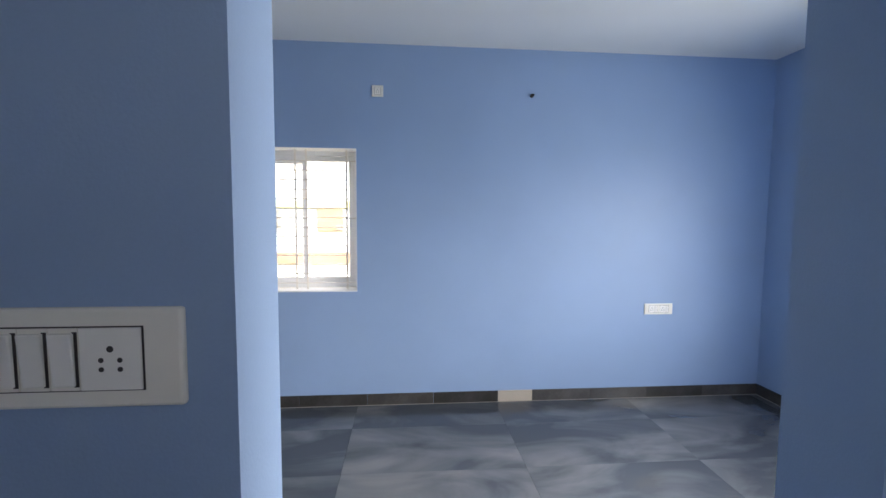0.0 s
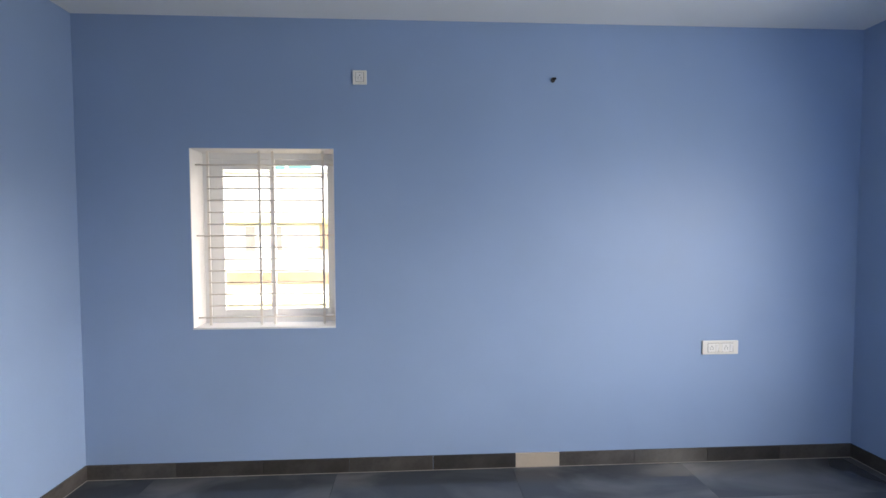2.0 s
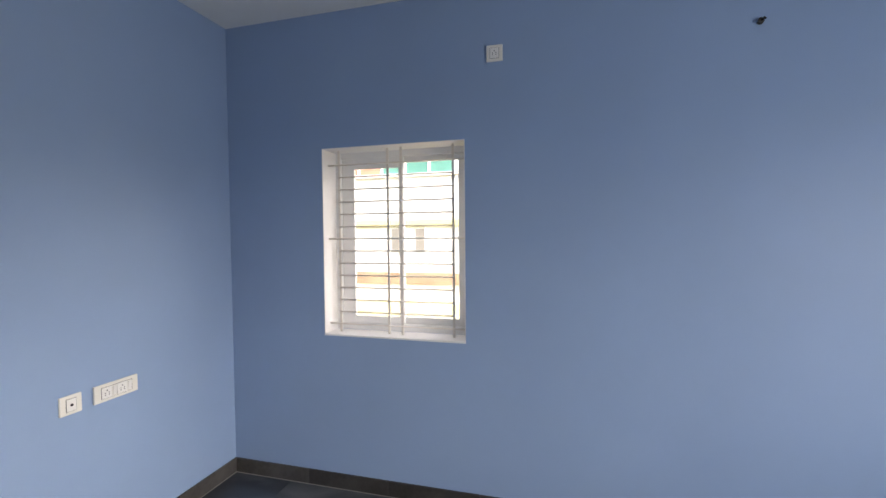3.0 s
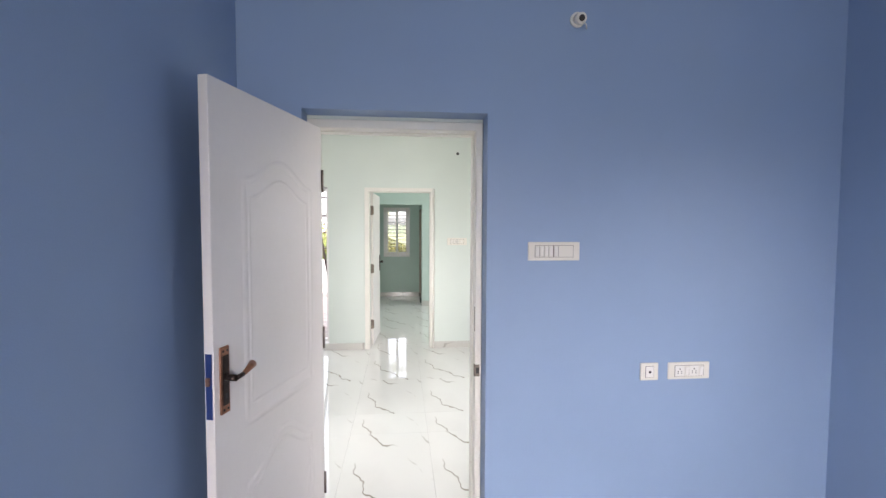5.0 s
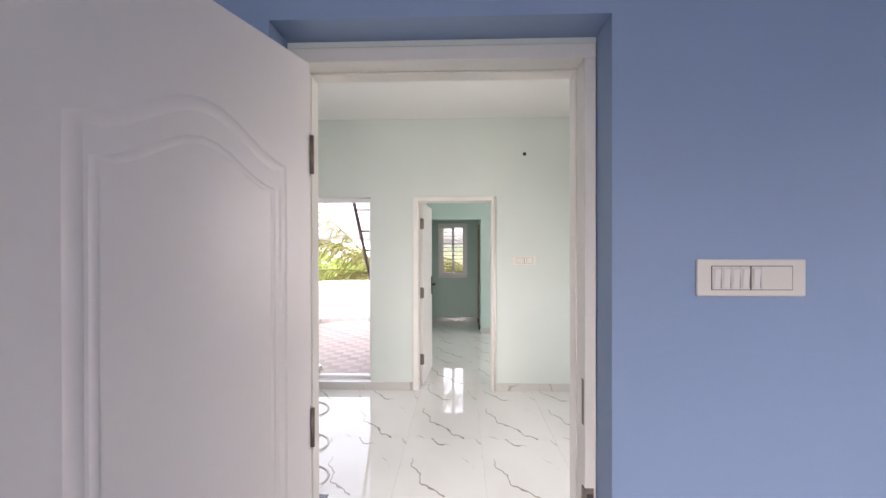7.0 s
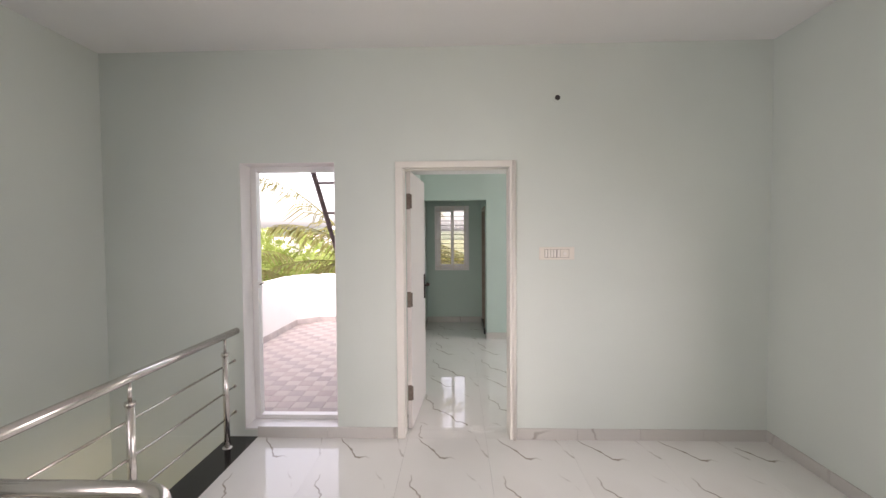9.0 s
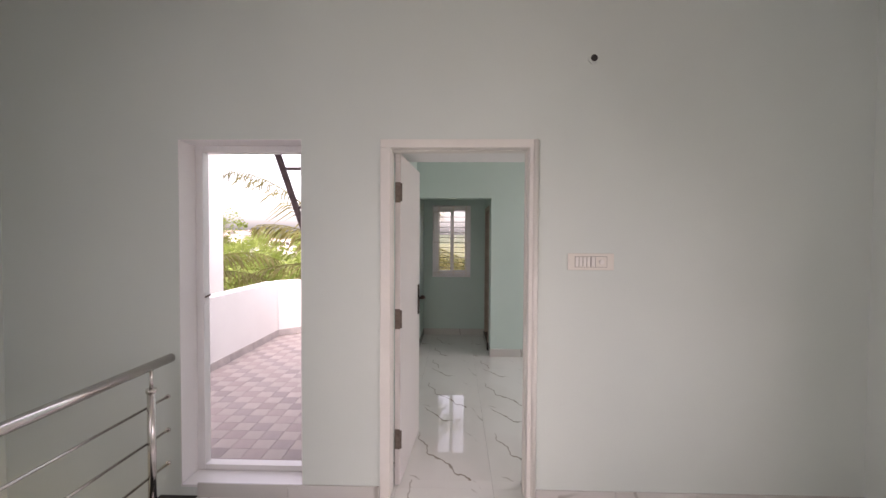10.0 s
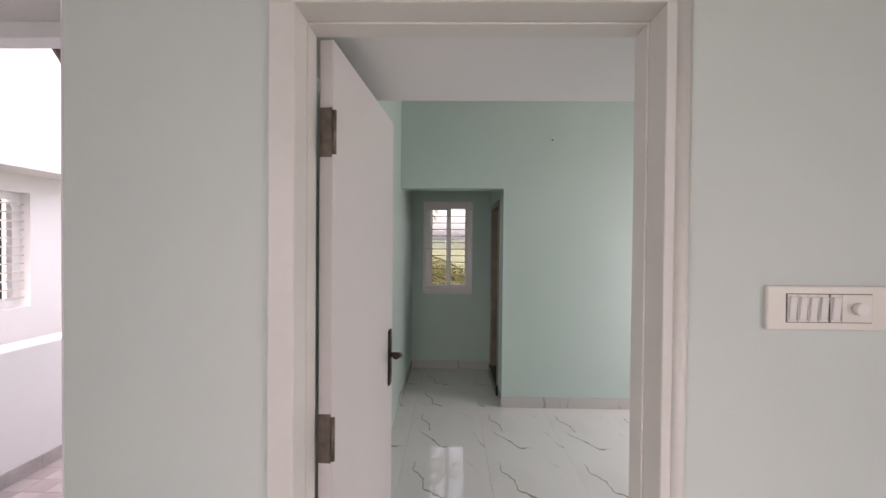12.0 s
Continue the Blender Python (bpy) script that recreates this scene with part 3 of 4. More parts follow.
SW, SO = ("switch", 0.023), ("socket", 0.046)
dp = switch_plate("switch_plate", pose(1.661, -3.21, 1.484), 0.325, 0.109, [("switch", 0.030)] * 6 + [("socket", 0.063)], "ivory switch plate with rockers and socket on shadowed blue wall")
part("indicator", boxed(-0.036, -0.0225, -0.020, -0.018, -0.0165, -0.017), M_RED, dp, "red switch mark")
switch_plate("high_socket", pose(1.828, 0, 2.660), 0.092, 0.092, [("socket", 0.05)], "ivory socket plate high on blue wall", "socket")
switch_plate("switch_plate", pose(4.329, 0, 0.818), 0.262, 0.098, [("socket", 0.052), ("switch", 0.026), ("blank", 0.026), ("socket", 0.052), ("switch", 0.026)], "ivory socket plate low on blue window wall", "socket")
switch_plate("switch_plate", pose(0, -1.552, 1.488, 0, 0, 90), 0.262, 0.092, [SW] * 4 + [("divider", 0.003), ("switch", 0.023), ("blank", 0.075)], "ivory switch plate with rockers beside the door")
switch_plate("antenna_socket", pose(0, -1.038, 0.868, 0, 0, 90), 0.095, 0.090, [("antenna", 0.042)], "single ivory antenna socket on blue wall", "socket")
switch_plate("switch_plate", pose(0, -0.823, 0.868, 0, 0, 90), 0.225, 0.088, [("socket", 0.052), ("switch", 0.026), ("socket", 0.052), ("switch", 0.026)], "ivory double socket plate on blue wall", "socket")
switch_plate("switch_plate", pose(XH, -1.567, 1.420, 0, 0, 90), 0.262, 0.096, [("switch", 0.022)] * 4 + [("divider", 0.003), ("switch", 0.024), ("regulator", 0.064)], "pale switch plate with fan regulator on mint wall")


# ---- bare lamp points, holes, hooks ----
def lamp_point(name, m, r, label, holder=True):
    o = root(name, m, label, "lamp point")
    part("ring", tubed([(0, 0, 0), (0, -0.012, 0)], r, 18), M_SWITCH if holder else M_MINT, o)
    part("pipe_hole", tubed([(0, -0.0125, 0), (0, -0.010, 0)], r * 0.62, 14), M_DARK, o)
    if holder:
        part("holder", tubed([(0, -0.012, 0), (0.004, -0.05, -0.010)], r * 0.72, 14), M_SWITCH, o)
        part("contact", tubed([(0.004, -0.0505, -0.010), (0.0045, -0.054, -0.011)], r * 0.42, 12), M_DARK, o)
        part("wire", tubed([(0.01, -0.045, -0.02), (0.022, -0.06, -0.045), (0.028, -0.05, -0.06)], 0.003, 6), M_SWITCH, o)
    return o


lamp_point("lamp_holder", pose(0, -1.452, 2.612, 0, 0, 90), 0.036, "empty white lamp holder sticking out above blue door")
lamp_point("conduit_hole", pose(XH, -1.564, 2.573, 0, 0, 90), 0.032, "open conduit hole high on mint wall", holder=False)
lamp_point("conduit_hole", pose(-6.80, -1.43, 2.525, 0, 0, 90), 0.014, "small conduit hole high on green wall", holder=False)
o = root("wall_hook", pose(3.123, 0, 2.659), "bent dark conduit end high on blue wall", "conduit")
part("pipe_end", tubed([(0, 0, 0), (0.0, -0.02, 0.002)], 0.014, 12), M_DARK, o)
part("cable_end", tubed([(0, -0.015, 0.0), (0.008, -0.032, 0.008), (0.012, -0.035, 0.0)], 0.005, 8), M_GRANITE, o)


# ---- stairwell railing and stair ----
def arc(c, r, a0, a1, n, z):
    return [(c[0] + r * math.cos(a0 + (a1 - a0) * k / n), c[1] + r * math.sin(a0 + (a1 - a0) * k / n), z) for k in range(n + 1)]


ZR, YR, XR = 0.835, -4.02, -1.555
rail = root("stair_railing", pose(0, 0, 0), "polished stainless steel railing around the stairwell", "railing")
part("handrail", tubed([(XH + 0.01, YR, ZR), (XR + 0.02, YR, ZR)], 0.026, 16), M_STEEL, rail)
pts = [(XR, YR - 0.03, ZR)] + arc((XR + 0.13, -3.24), 0.13, math.pi, 0.0, 12, ZR) + [(XR + 0.26, -3.37, ZR), (XR + 0.26, -3.43, ZR - 0.03), (XR + 0.26, -4.6, ZR - 0.80)]
part("handrail", tubed(pts, 0.026, 16), M_STEEL, rail)


def post(x, y, z0, top):
    p = part("post", tubed([(x, y, z0), (x, y, top - 0.13)], 0.021, 14), M_STEEL, rail)
    part("base_cover", tubed([(x, y, z0), (x, y, z0 + 0.008), (x, y, z0 + 0.014)], 0.042, 18, 0.024), M_STEEL, p)
    part("collar", tubed([(x, y, top - 0.145), (x, y, top - 0.125)], 0.027, 14), M_STEEL, p)
    part("pin", tubed([(x, y, top - 0.13), (x, y, top - 0.02)], 0.010, 10), M_STEEL, p)


for x, y, z0, top in ((-3.46, YR, 0, ZR), (-2.53, YR, 0, ZR), (XR + 0.005, -3.84, 0, ZR), (XR + 0.005, -3.25, 0, ZR), (XR + 0.26, -3.29, -0.17, ZR), (XR + 0.26, -4.35, -0.75, ZR - 0.54)):
    post(x, y, z0, top)
for z in (0.20, 0.40, 0.60):
    part("cross_bar", tubed([(XH + 0.01, YR - 0.026, z), (XR, YR - 0.026, z)], 0.0075, 8), M_STEEL, rail)
    part("wall_socket", tubed([(XH, YR - 0.026, z), (XH + 0.012, YR - 0.026, z)], 0.014, 10), M_STEEL, rail)
    b = [(XR - 0.02, YR, z)] + arc((XR + 0.13, -3.20), 0.15, math.pi, 0.0, 10, z) + [(XR + 0.28, -3.45, z), (XR + 0.28, -4.5, z - 0.72)]
    part("cross_bar", tubed(b, 0.0075, 8), M_STEEL, rail)
slab("granite_edge", XH, -4.10, -0.12, XR - 0.05, -3.875, 0.004, M_GRANITE, "black granite nosing along the stairwell edge", "edge strip")
slab("granite_edge_side", XR - 0.05, -4.10, -0.12, XR + 0.10, -3.10, 0.004, M_GRANITE, "black granite nosing beside the stair", "edge strip")
stair = root("stairs", pose(0, 0, 0), "marble stair flight with black granite nosings going down", "stairs", "structure")
for i in range(5):
    z = -0.17 * (i + 1)
    y = -3.10 - 0.26 * i
    part("tread", boxed(XR + 0.11, y - 0.26 if i < 4 else -5.05, z - 0.05, -0.25, y, z, 0.003), M_MSKIRT, stair)
    part("riser", boxed(XR + 0.11, y - 0.012, z + 0.0, -0.25, y + 0.006, z + 0.166), M_MSKIRT, stair)
for i in range(9):
    z = -0.85 - 0.17 * (i + 1)
    x = XR + 0.10 - 0.24 * i
    part("tread", boxed(x - 0.24, -5.05, z - 0.05, x, -4.11, z, 0.003), M_MSKIRT, stair)
    part("riser", boxed(x - 0.006, -5.05, z, x + 0.012, -4.11, z + 0.166), M_MSKIRT, stair)
slab("floor_lower", -3.64, -5.05, -3.5, -0.25, 0.0, -3.4, M_GROUTL, "pale floor at the bottom of the stairwell", "floor")

# ---- terrace ----
ZT = -0.05
par = root("terrace_parapet", pose(0, 0, 0), "white painted terrace parapet with a bent corner", "parapet", "structure")


def run(name, a, b, t, z0, z1, material, parent, bev=0.012):
    a, b = Vector((*a, 0)), Vector((*b, 0))
    d = b - a
    ob = part(name, boxed(0, -t, z0, d.length, 0, z1, bev), material, parent)
    ob.matrix_basis = Matrix.Translation(a) @ Matrix.Rotation(math.atan2(d.y, d.x), 4, "Z")
    return ob


corner = [(-3.87, -5.25), (-8.06, -5.21), (-8.36, -4.90), (-8.44, -3.05)]
for a, b in zip(corner[1:], corner):
    run("parapet_wall", a, b, 0.20, -0.4, 0.83, M_WHITE, par)
for a, b in zip(corner[1:], corner):
    v = Vector(b) - Vector(a)
    n = max(1, round(v.length / 0.3))
    for i in range(n):
        p, q = Vector(a) + v * (i / n), Vector(a) + v * ((i + 0.99) / n)
        nrm = Vector((-v.y, v.x)).normalized() * 0.012
        run("skirting_tile", p + nrm, q + nrm, 0.0115, ZT, ZT + 0.095, M_TSKIRT, par, 0.001)

lad = root("steel_ladder", pose(0, 0, 0), "dark painted steel ladder leaning on the terrace wall", "ladder")
for y in (-3.50, -3.14):
    part("rail", tubed([(-3.895, y, 2.13), (-6.04, y, ZT)], 0.022, 8), M_IRON, lad)
for i in range(9):
    u = (i + 0.5) / 9
    x, z = -3.895 - 2.145 * u, 2.13 - 2.18 * u
    part("rung", tubed([(x, -3.52, z), (x, -3.12, z)], 0.011, 8), M_IRON, lad)

# ---- outside ----
bm = boxed(-900, -900, -4.2, 900, 900, -3.9)
single("ground", bm, M_GROUND, "dry green scrub ground reaching the horizon", "ground", "structure")
slab("road", -60, 5.2, -3.89, 60, 9.6, -3.86, M_EARTH, "brown earth lane between the houses", "road")


def frond(o, c, az, el, length, droop, curl, rnd, leaf=0.75):
    """One feather leaf: a curved midrib with two rows of hanging leaflets. droop: bend near the base, curl: bend near the tip."""
    d = Vector((math.cos(az), math.sin(az), 0))
    spine, n = [], 30
    p, ang = Vector(c), el
    for k in range(n + 1):
        spine.append(p.copy())
        p = p + (d * math.cos(ang) + Vector((0, 0, math.sin(ang)))) * (length / n)
        ang -= (droop + curl * (k / n) ** 2) * rnd.uniform(0.85, 1.15)
    bm = bmesh.new()
    tube(bm, spine, 0.026, 5, 0.006)
    side = d.cross(Vector((0, 0, 1)))
    for k in range(3, n):
        for sub in range(2):
            q = spine[k].lerp(spine[k + 1], sub / 2)
            al = (spine[k + 1] - spine[k]).normalized()
            ll = leaf * math.sin(math.pi * min(1, 0.18 + 0.74 * k / n)) * rnd.uniform(0.8, 1.1) + 0.08
            for s in (-1, 1):
                if rnd.random() < 0.12:
                    continue
                w = (side * s * rnd.uniform(0.55, 0.9) + al * 0.62 + Vector((0, 0, -0.10 - 0.5 * rnd.random()))).normalized()
                mid = q + w * ll * 0.5
                tip = q + w * ll * 0.92 + Vector((0, 0, -0.32 * ll))
                ww = al * 0.017
                v = [bm.verts.new(x) for x in (q - ww * 0.6, q + ww * 0.6, mid + ww, mid - ww, tip)]
                bm.faces.new((v[0], v[1], v[2], v[3])); bm.faces.new((v[3], v[2], v[4]))
    return part("frond", bm, M_PALM, o)


def palm(name, base, top, sector, fronds, length, seed, label, grown=()):
    """sector: the range of directions that its ordinary leaves take; grown: leaves with a bend of their own."""
    rnd = random.Random(seed)
    o = root(name, pose(0, 0, 0), label, "palm tree")
    b, t = Vector(base), Vector(top)
    pts = [b.lerp(t, k / 8) + Vector((0.25 * math.sin(k / 8 * 3.1), 0, 0)) for k in range(9)]
    part("trunk", tubed(pts, 0.19, 10, 0.12), M_BARK, o)
    c = pts[-1]
    for i in range(fronds):
        az = radians(sector[0] + (sector[1] - sector[0]) * ((i * 0.618) % 1.0))
        frond(o, c, az, rnd.uniform(-0.1, 1.2), length * rnd.uniform(0.8, 1.1), 0.022, 0.06, rnd)
    for az, el, ln, droop, curl, leaf in grown:
        frond(o, c, radians(az), el, ln, droop, curl, rnd, leaf)
    return o


palm("coconut_palm", (-11.2, -4.3, -3.9), (-10.8, -4.3, 0.75), (20, 190), 12, 3.1, 3, "coconut palm with yellow green fronds above the parapet",
     [(-92, 0.85, 4.1, 0.004, 0.085, 1.0), (-92, 0.27, 3.2, 0.020, 0.03, 0.5), (-86, 0.34, 2.3, 0.040, 0.03, 0.6), (-62, 0.80, 2.6, 0.02, 0.04, 0.9)])
palm("coconut_palm", (-11.2, -9.4, -3.9), (-11.0, -9.3, 0.3), (60, 120), 3, 3.0, 6, "low coconut palm beyond the neighbouring house", [(84, 0.45, 3.0, 0.02, 0.04, 0.7)])
palm("coconut_palm", (-12.6, -1.3, -3.9), (-12.3, -1.6, 0.55), (0, 360), 8, 3.0, 8, "coconut palm with drooping fronds behind the alcove window")


def tree(name, place, height, spread, seed, label, leaves=2600, group="trees beyond the terrace"):
    rnd = random.Random(seed)
    o = root(name, pose(*place), label, "tree", group=group)
    bm = bmesh.new()
    tube(bm, [(0, 0, 0), (0.1, 0, height * 0.25), (0, 0.1, height * 0.55)], 0.16, 8, 0.09)
    limbs = []
    for i in range(7):
        a, r = rnd.uniform(0, 6.28), spread * rnd.uniform(0.35, 0.85)
        e = Vector((r * math.cos(a), r * math.sin(a), height * rnd.uniform(0.55, 0.95)))
        limbs.append(e)
        tube(bm, [(0, 0.05, height * 0.42), tuple(e * 0.55 + Vector((0, 0, height * 0.2))), tuple(e)], 0.07, 6, 0.02)
    part("trunk", bm, M_BARK, o)
    bm = bmesh.new()
    clumps = [(e + Vector((rnd.gauss(0, 1), rnd.gauss(0, 1), rnd.gauss(0, 0.6))) * spread * 0.28, spread * rnd.uniform(0.14, 0.34)) for e in limbs for _ in range(4)]
    verts, faces = [], []
    for i in range(leaves):
        c, r = clumps[i % len(clumps)]
        v = Vector((rnd.gauss(0, 1), rnd.gauss(0, 1), rnd.gauss(0, 0.7)))
        p = c + v.normalized() * r * rnd.uniform(0.5, 1.05)
        s = rnd.uniform(0.08, 0.17)
        a = Vector((rnd.gauss(0, 1), rnd.gauss(0, 1), rnd.gauss(0, 0.6))).normalized() * s
        b = a.orthogonal().normalized() * s * 0.5
        k = len(verts)
        verts += [p - a, p + b, p + a, p - b]
        faces.append((k, k + 1, k + 2, k + 3))
    bm.free()
    me = bpy.data.meshes.new("crown")
    me.from_pydata(verts, [], faces)
    me.materials.append(M_BUSH)
    cr = new("crown", me)
    cr.parent = o
    return o


rt = random.Random(5)
first = [tree("tree", (-19, -9.5, -3.9), 3.9, 2.6, 1, "leafy green tree below the terrace"), tree("tree", (-23, -12.5, -3.9), 4.2, 3.0, 2, "leafy green tree below the terrace"), tree("tree", (-27, -8, -3.9), 4.0, 3.2, 4, "leafy green tree below the terrace")]
for i in range(26):
    x, y = rt.uniform(-80, -18), 0
    y = -2.3 + (x + 1) * rt.uniform(0.02, 0.75)
    if y > -4.5 and x > -22:
        continue
    copy_thing(first[i % 3], pose(x, y, -3.9 - rt.uniform(0, 0.6), 0, 0, rt.uniform(0, 360)))
tall = tree("tree", (-38, -23.3, -3.9), 8.4, 3.4, 9, "taller spreading tree far beyond the terrace")


def far_house(place, w, d, h, seed):
    rnd = random.Random(seed)
    o = root("far_house", pose(*place), "small white house far away among trees", "house", group="far houses")
    part("wall", boxed(-w / 2, -d / 2, -7.0, w / 2, d / 2, h, 0.03), M_WHITE, o)
    part("roof", boxed(-w / 2 - 0.3, -d / 2 - 0.3, h, w / 2 + 0.3, d / 2 + 0.3, h + 0.25, 0.03), M_ROOF, o)
    for k in range(3):
        y = -d / 2 + d * (k + 0.5) / 3
        part("window", boxed(w / 2, y - 0.5, h * 0.4, w / 2 + 0.04, y + 0.5, h * 0.75), M_DARK, o)
    return o


for i in range(26):
    x = rt.uniform(-260, -95)
    y = -2.3 + (x + 1) * rt.uniform(0.12, 0.7)
    far_house((x, y, -3.9 + (-x - 95) * 0.035), rt.uniform(4, 8), rt.uniform(4, 9), rt.uniform(2.2, 5.0) + (-x - 95) * 0.008, i)
for i in range(44):
    x = rt.uniform(-210, -85)
    y = -2.3 + (x + 1) * rt.uniform(0.1, 0.7)
    copy_thing(first[i % 3], pose(x, y, -3.9 + (-x - 85) * 0.035, 0, 0, rt.uniform(0, 360)))
bm = bmesh.new()
bmesh.ops.create_grid(bm, x_segments=60, y_segments=8, size=1)
for v in bm.verts:
    u, w = v.co.x, v.co.y
    v.co = Vector((-420 + 60 * w, u * 500 - 150, -6 + (1 - w * w) * (13 + 5 * noise.noise(Vector((u * 5, 0.3, 0))) + 2.5 * noise.noise(Vector((u * 30, w, 2))))))
single("hills", bm, M_HILL, "low wooded hills on the horizon", "hill", "structure")

# neighbouring house past the parapet
NB = -6.47
nb = root("neighbour_house", pose(0, 0, 0), "white neighbouring house close to the terrace", "house")
bm = bmesh.new()
wall_y(bm, NB - 0.25, NB, -8.73, 2.0, -3.9, 5.5, [(-6.86, -5.55, 0.90, 2.0)])
part("wall", bm, M_WHITE, nb)
part("wall", boxed(-8.73, NB - 6, -3.9, -8.5, NB - 0.251, 5.5), M_WHITE, nb)
wn = part("window", boxed(-6.86, NB - 0.16, 0.90, -6.78, NB - 0.10, 2.0, 0.004), M_UPVC, nb)
for a in ((-5.62, NB - 0.16, 0.90, -5.55, NB - 0.10, 2.0), (-6.78, NB - 0.16, 0.90, -5.62, NB - 0.10, 0.97), (-6.78, NB - 0.16, 1.93, -5.62, NB - 0.10, 2.0)):
    part("frame", boxed(*a, 0.004), M_UPVC, wn)
part("dark_room", boxed(-6.78, NB - 0.24, 0.97, -5.62, NB - 0.20, 1.93), M_DARK, wn)
for i in range(12):
    z = 0.99 + 0.082 * i
    part("bar", tubed([(-6.85, NB - 0.06, z), (-5.56, NB - 0.06, z)], 0.008, 6), M_BAR, wn)
part("sunshade", boxed(-7.5, NB, 2.17, -5.1, NB + 0.40, 2.25, 0.006), M_WHITE, nb)
part("ledge", boxed(-8.14, NB, 1.11, -7.58, NB + 0.06, 1.15, 0.004), M_WHITE, nb)
part("pipe", tubed([(-8.12, NB + 0.04, -3.9), (-8.12, NB + 0.04, 1.11)], 0.03, 10), M_WHITE, nb)
part("roof", boxed(-8.9, NB - 6, 5.5, 2.2, NB + 0.2, 5.7), M_WHITE, nb)

# house across the lane
AY = 7.6
ac = root("house_across_lane", pose(0, 0, 0), "white house across the lane with yellow slab edge", "house")
part("wall", boxed(-16, AY, -3.9, 7, AY + 6, 3.05, 0.02), M_WHITE, ac)
part("band", boxed(-16, AY - 0.10, 1.83, 7, AY + 0.01, 2.0, 0.01), M_YELLOW, ac, "yellow painted slab edge")
part("plinth", boxed(-16, AY - 0.12, 0.43, 7, AY + 0.01, 0.71, 0.01), M_EARTH, ac, "brown stained plinth band")
part("lower_wall", boxed(-16, AY - 0.5, -3.9, 7, AY - 0.001, 0.05, 0.01), M_CREAM, ac)
for x in (-8.4, -5.2, -1.94):
    for k in (0.0, 0.62):
        w = part("window", boxed(x + k, AY - 0.03, 1.17, x + k + 0.29, AY + 0.05, 1.82, 0.01), M_FRAME, ac)
        part("pane", boxed(x + k + 0.035, AY - 0.045, 1.21, x + k + 0.255, AY - 0.031, 1.78), M_BEAD, w)
part("door_recess", boxed(-0.18, AY - 0.06, 1.235, 0.47, AY + 0.05, 1.87, 0.01), M_TAN, ac, "ochre painted recess")
part("meter_box", boxed(0.30, AY - 0.12, 1.26, 0.45, AY - 0.061, 1.40, 0.01), M_BEAD, ac)
part("balcony_floor", boxed(-16, AY - 0.15, 3.05, 7, AY + 0.4, 3.12, 0.01), M_WHITE, ac)
for i in range(14):
    x = -9.0 + 0.62 * i
    part("balcony_panel", boxed(x + 0.04, AY, 3.14, x + 0.58, AY + 0.02, 4.0), M_ROSE if x < -2.3 else M_TEAL, ac)
    part("balcony_post", boxed(x - 0.03, AY - 0.02, 3.12, x + 0.03, AY + 0.04, 4.1, 0.004), M_WHITE, ac)


# ---- tiles and skirtings ----
def shared(name, bm, material):
    return finish(name, bm, material)


def piece(name, me, parent, m):
    ob = new(name, me)
    ob.parent = parent
    ob.matrix_basis = m
    return ob


def tiled(name, regions, sx, sy, z, material, label, ox=0.0, oy=0.0):
    """Floor tiles of one size over rectangles, cut at the edges."""
    o = root(name, pose(0, 0, 0), label, "floor", "structure")
    cache, g = {}, 0.0006
    for x0, y0, x1, y1 in regions:
        i = math.floor((x0 - ox) / sx)
        while ox + i * sx < x1 - 1e-6:
            j = math.floor((y0 - oy) / sy)
            while oy + j * sy < y1 - 1e-6:
                a, b = max(x0, ox + i * sx) + g, min(x1, ox + (i + 1) * sx) - g
                c, d = max(y0, oy + j * sy) + g, min(y1, oy + (j + 1) * sy) - g
                if b - a > 0.01 and d - c > 0.01:
                    key = (round(b - a, 3), round(d - c, 3))
                    if key not in cache:
                        cache[key] = shared("tile", boxed(-key[0] / 2, -key[1] / 2, -0.0098, key[0] / 2, key[1] / 2, 0.0), material)
                    piece("tile", cache[key], o, pose((a + b) / 2, (c + d) / 2, z))
                j += 1
            i += 1
    return o


tiled("floor_blue_tiles", [(0.0, -3.05, 5.33, 0.0), (1.875, -3.21, 2.687, -3.05), (0.9, -4.9, 3.6, -3.21), (-0.125, -2.70, 0.0, -1.93)], 1.2, 0.6, 0.0, M_SLATE, "dark slate look floor tiles with cloudy streaks", 0.45, -0.42)
tiled("floor_hall_tiles", [(XH, -3.875, XR + 0.10 - 0.15, 0.0), (XR - 0.05, -3.10, -0.25, 0.0), (-0.25, -2.70, -0.125, -1.93), (-3.78, -2.719, XH, -1.921)], 1.2, 0.6, 0.0, M_MARBLE, "glossy white marble look floor tiles with grey veins", -3.64, -0.3)
tiled("floor_bedroom_tiles", [(-6.80, -2.85, -3.87, 0.88), (-8.05, -2.85, -6.80, -1.88), (-3.87, -2.719, -3.78, -1.921)], 1.2, 0.6, 0.0, M_MARBLE, "glossy white marble look floor tiles with grey veins", -3.87, -0.3)


def skirting(name, runs, h, t, length, material, label):
    o = root(name, pose(0, 0, 0), label, "skirting", "structure")
    for (ax, ay), (bx, by) in runs:
        v = Vector((bx - ax, by - ay))
        n = max(1, math.ceil(v.length / length))
        L = v.length / n
        me = shared("skirting_tile", boxed(0.0008, -t, 0, L - 0.0008, 0, h, 0.0015), material)
        ang = math.degrees(math.atan2(v.y, v.x))
        for i in range(n):
            p = Vector((ax, ay)) + v * (i / n)
            piece("skirting_tile", me, o, pose(p.x, p.y, 0.0002, 0, 0, ang))
    return o


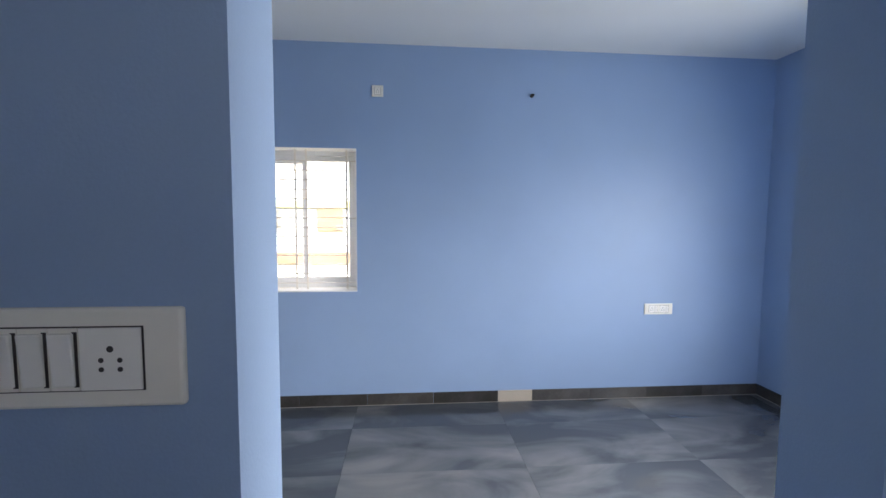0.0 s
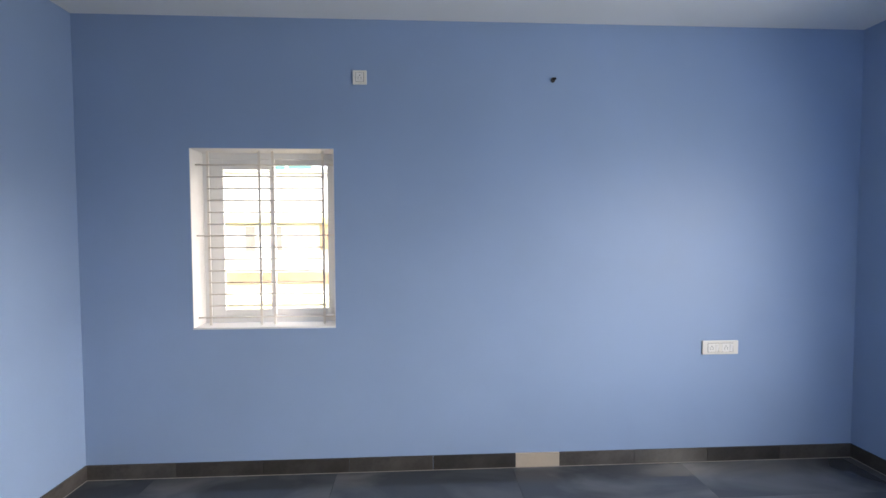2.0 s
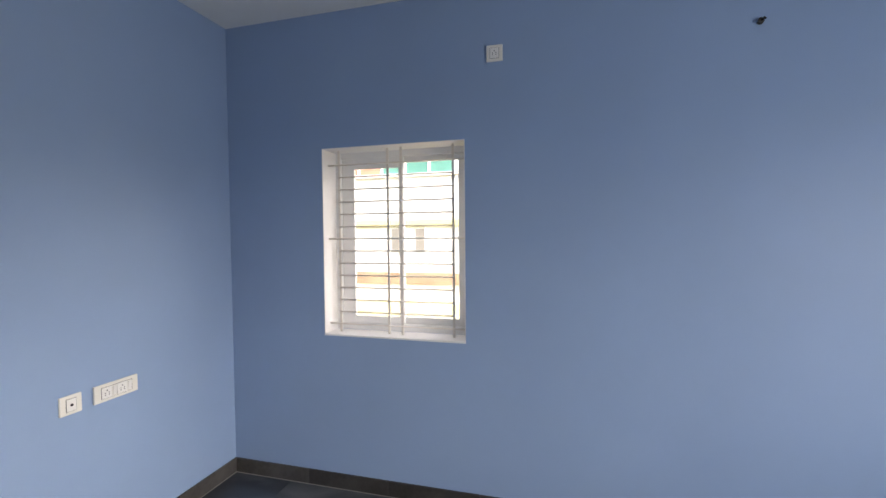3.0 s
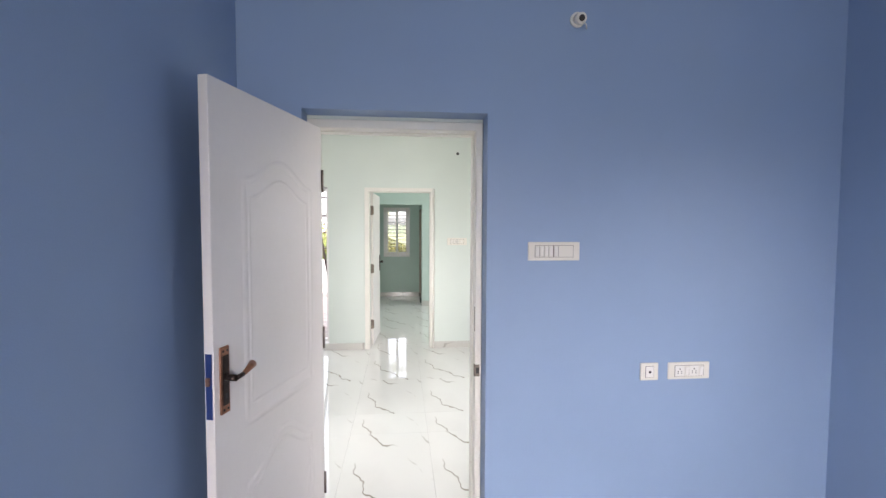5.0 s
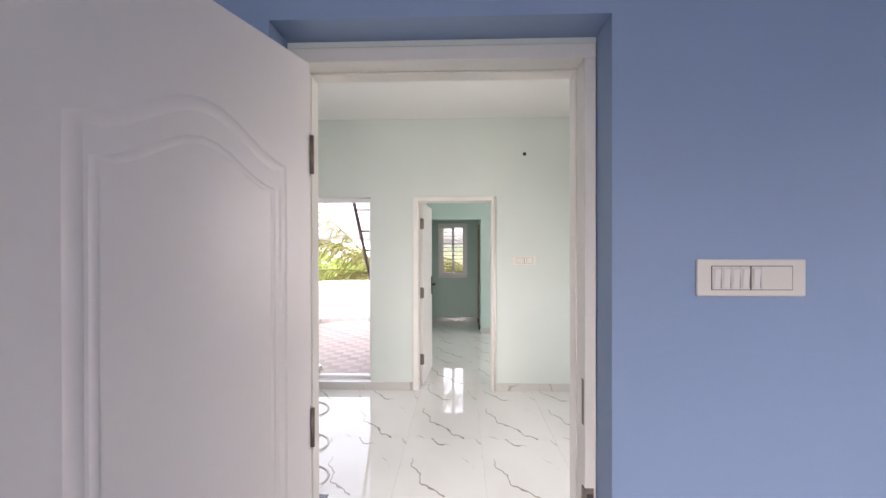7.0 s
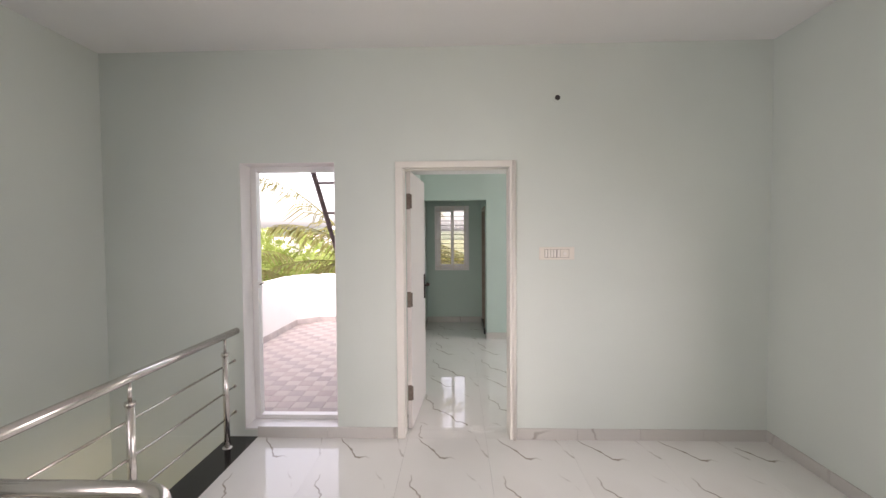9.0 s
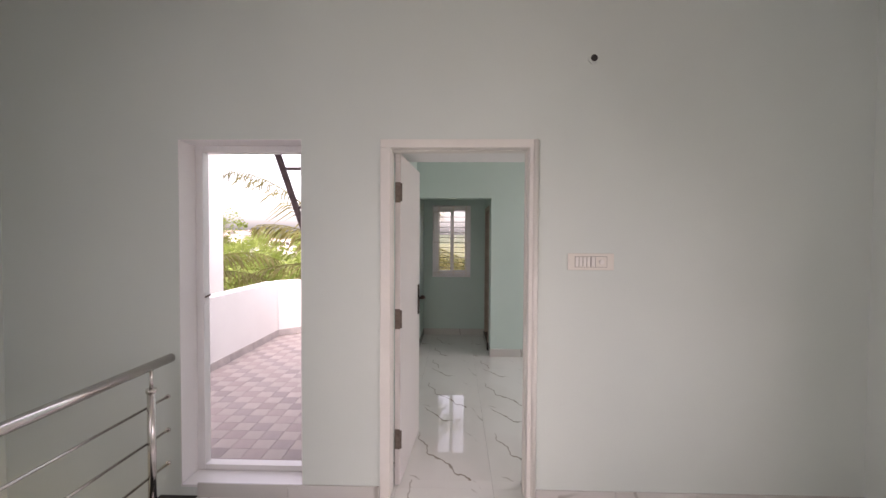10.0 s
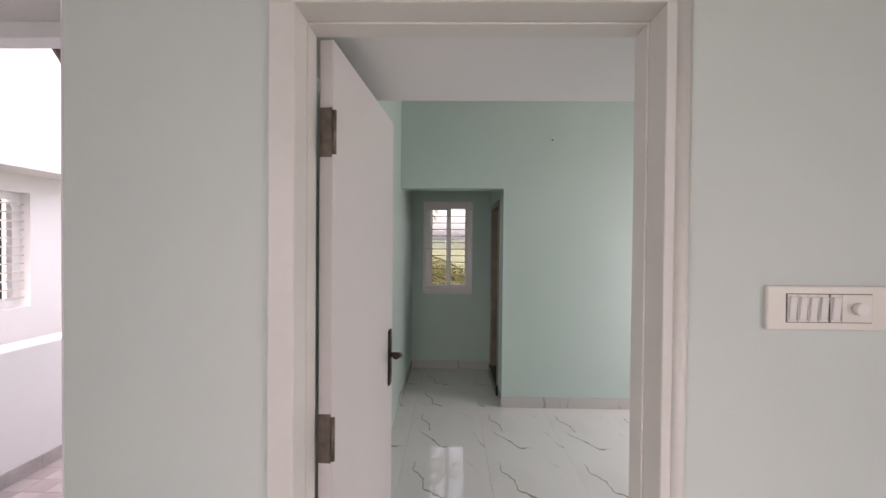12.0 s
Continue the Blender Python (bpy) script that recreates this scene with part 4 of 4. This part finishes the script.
PX = (2.875, 3.183)
skirting("baseboard_blue", [((0.012, 0), (PX[0], 0)), ((PX[1], 0), (5.318, 0)), ((5.33, 0), (5.33, -3.04)), ((0, -1.888), (0, 0)), ((0, -3.05), (0, -2.766)), ((1.875, -3.05), (0, -3.05)), ((5.318, -3.05), (2.687, -3.05))], 0.10, 0.012, 0.6, M_SKIRT, "dark slate skirting tiles along the blue walls")
single("pale_skirting_tile", boxed(PX[0] + 0.001, -0.013, 0.0, PX[1] - 0.001, -0.0005, 0.100, 0.001), M_PATCH, "odd pale beige tile in the dark skirting", "skirting tile", "structure")
bm = boxed(0.012, -0.0145, 0.0004, 5.318, -0.012, 0.0045)
box(bm, 0.012, -1.86, 0.0004, 0.0145, -0.0145, 0.0045)
box(bm, 5.3155, -3.02, 0.0004, 5.318, -0.0145, 0.0045)
single("trim_skirting", bm, M_BEAD, "thin pale joint line under the dark skirting", "trim", "structure")
skirting("baseboard_hall", [((XH, -1.876), (XH, 0)), ((XH, -3.87), (XH, -2.779)), ((XH, 0), (-0.25, 0)), ((-0.25, 0), (-0.25, -1.888))], 0.085, 0.010, 0.6, M_MSKIRT, "pale marble skirting tiles along the mint walls")
skirting("baseboard_bedroom", [((-6.80, -1.88), (-6.80, 0.88)), ((-8.05, -2.85), (-8.05, -1.88)), ((-7.0, -1.88), (-6.80, -1.88)), ((-6.80, -2.85), (-8.05, -2.85))], 0.10, 0.010, 0.6, M_MSKIRT, "pale veined skirting tiles along the green walls")

# terrace pavers: a check of small squares
tp = root("terrace_pavers", pose(0, 0, 0), "rose and pale checked paving tiles on the terrace", "paving", "structure")
S = 0.15
meshes = [shared("paver", boxed(-S / 2 + 0.0015, -S / 2 + 0.0015, -0.012, S / 2 - 0.0015, S / 2 - 0.0015, 0.0), m) for m in (M_PAVERL, M_PAVER, M_PAVERG)]
rp = random.Random(11)
rest = {0: [], 1: [], 2: []}
count = 0
for i in range(31):
    for j in range(15):
        x, y = -3.88 - S * (i + 0.5), -5.24 + S * (j + 0.5)
        if y > -3.06 or x < -8.44 or (x < -8.1 and y < -4.95):
            continue
        kind = 0 if (i + j) % 2 == 0 else (1 if (i // 2 + j // 2) % 2 else 2)
        if y < -3.4 and count < 300:
            count += 1
            piece("paver", meshes[kind], tp, pose(x, y, ZT))
        else:
            rest[kind].append((x, y))
for kind, places in rest.items():
    if not places:
        continue
    bm = bmesh.new()
    for x, y in places:
        box(bm, x - S / 2 + 0.0015, y - S / 2 + 0.0015, ZT - 0.012, x + S / 2 - 0.0015, y + S / 2 - 0.0015, ZT)
    ob = part("paver_field", bm, (M_PAVERL, M_PAVER, M_PAVERG)[kind], tp)
    tagged(ob, kind="stuff")
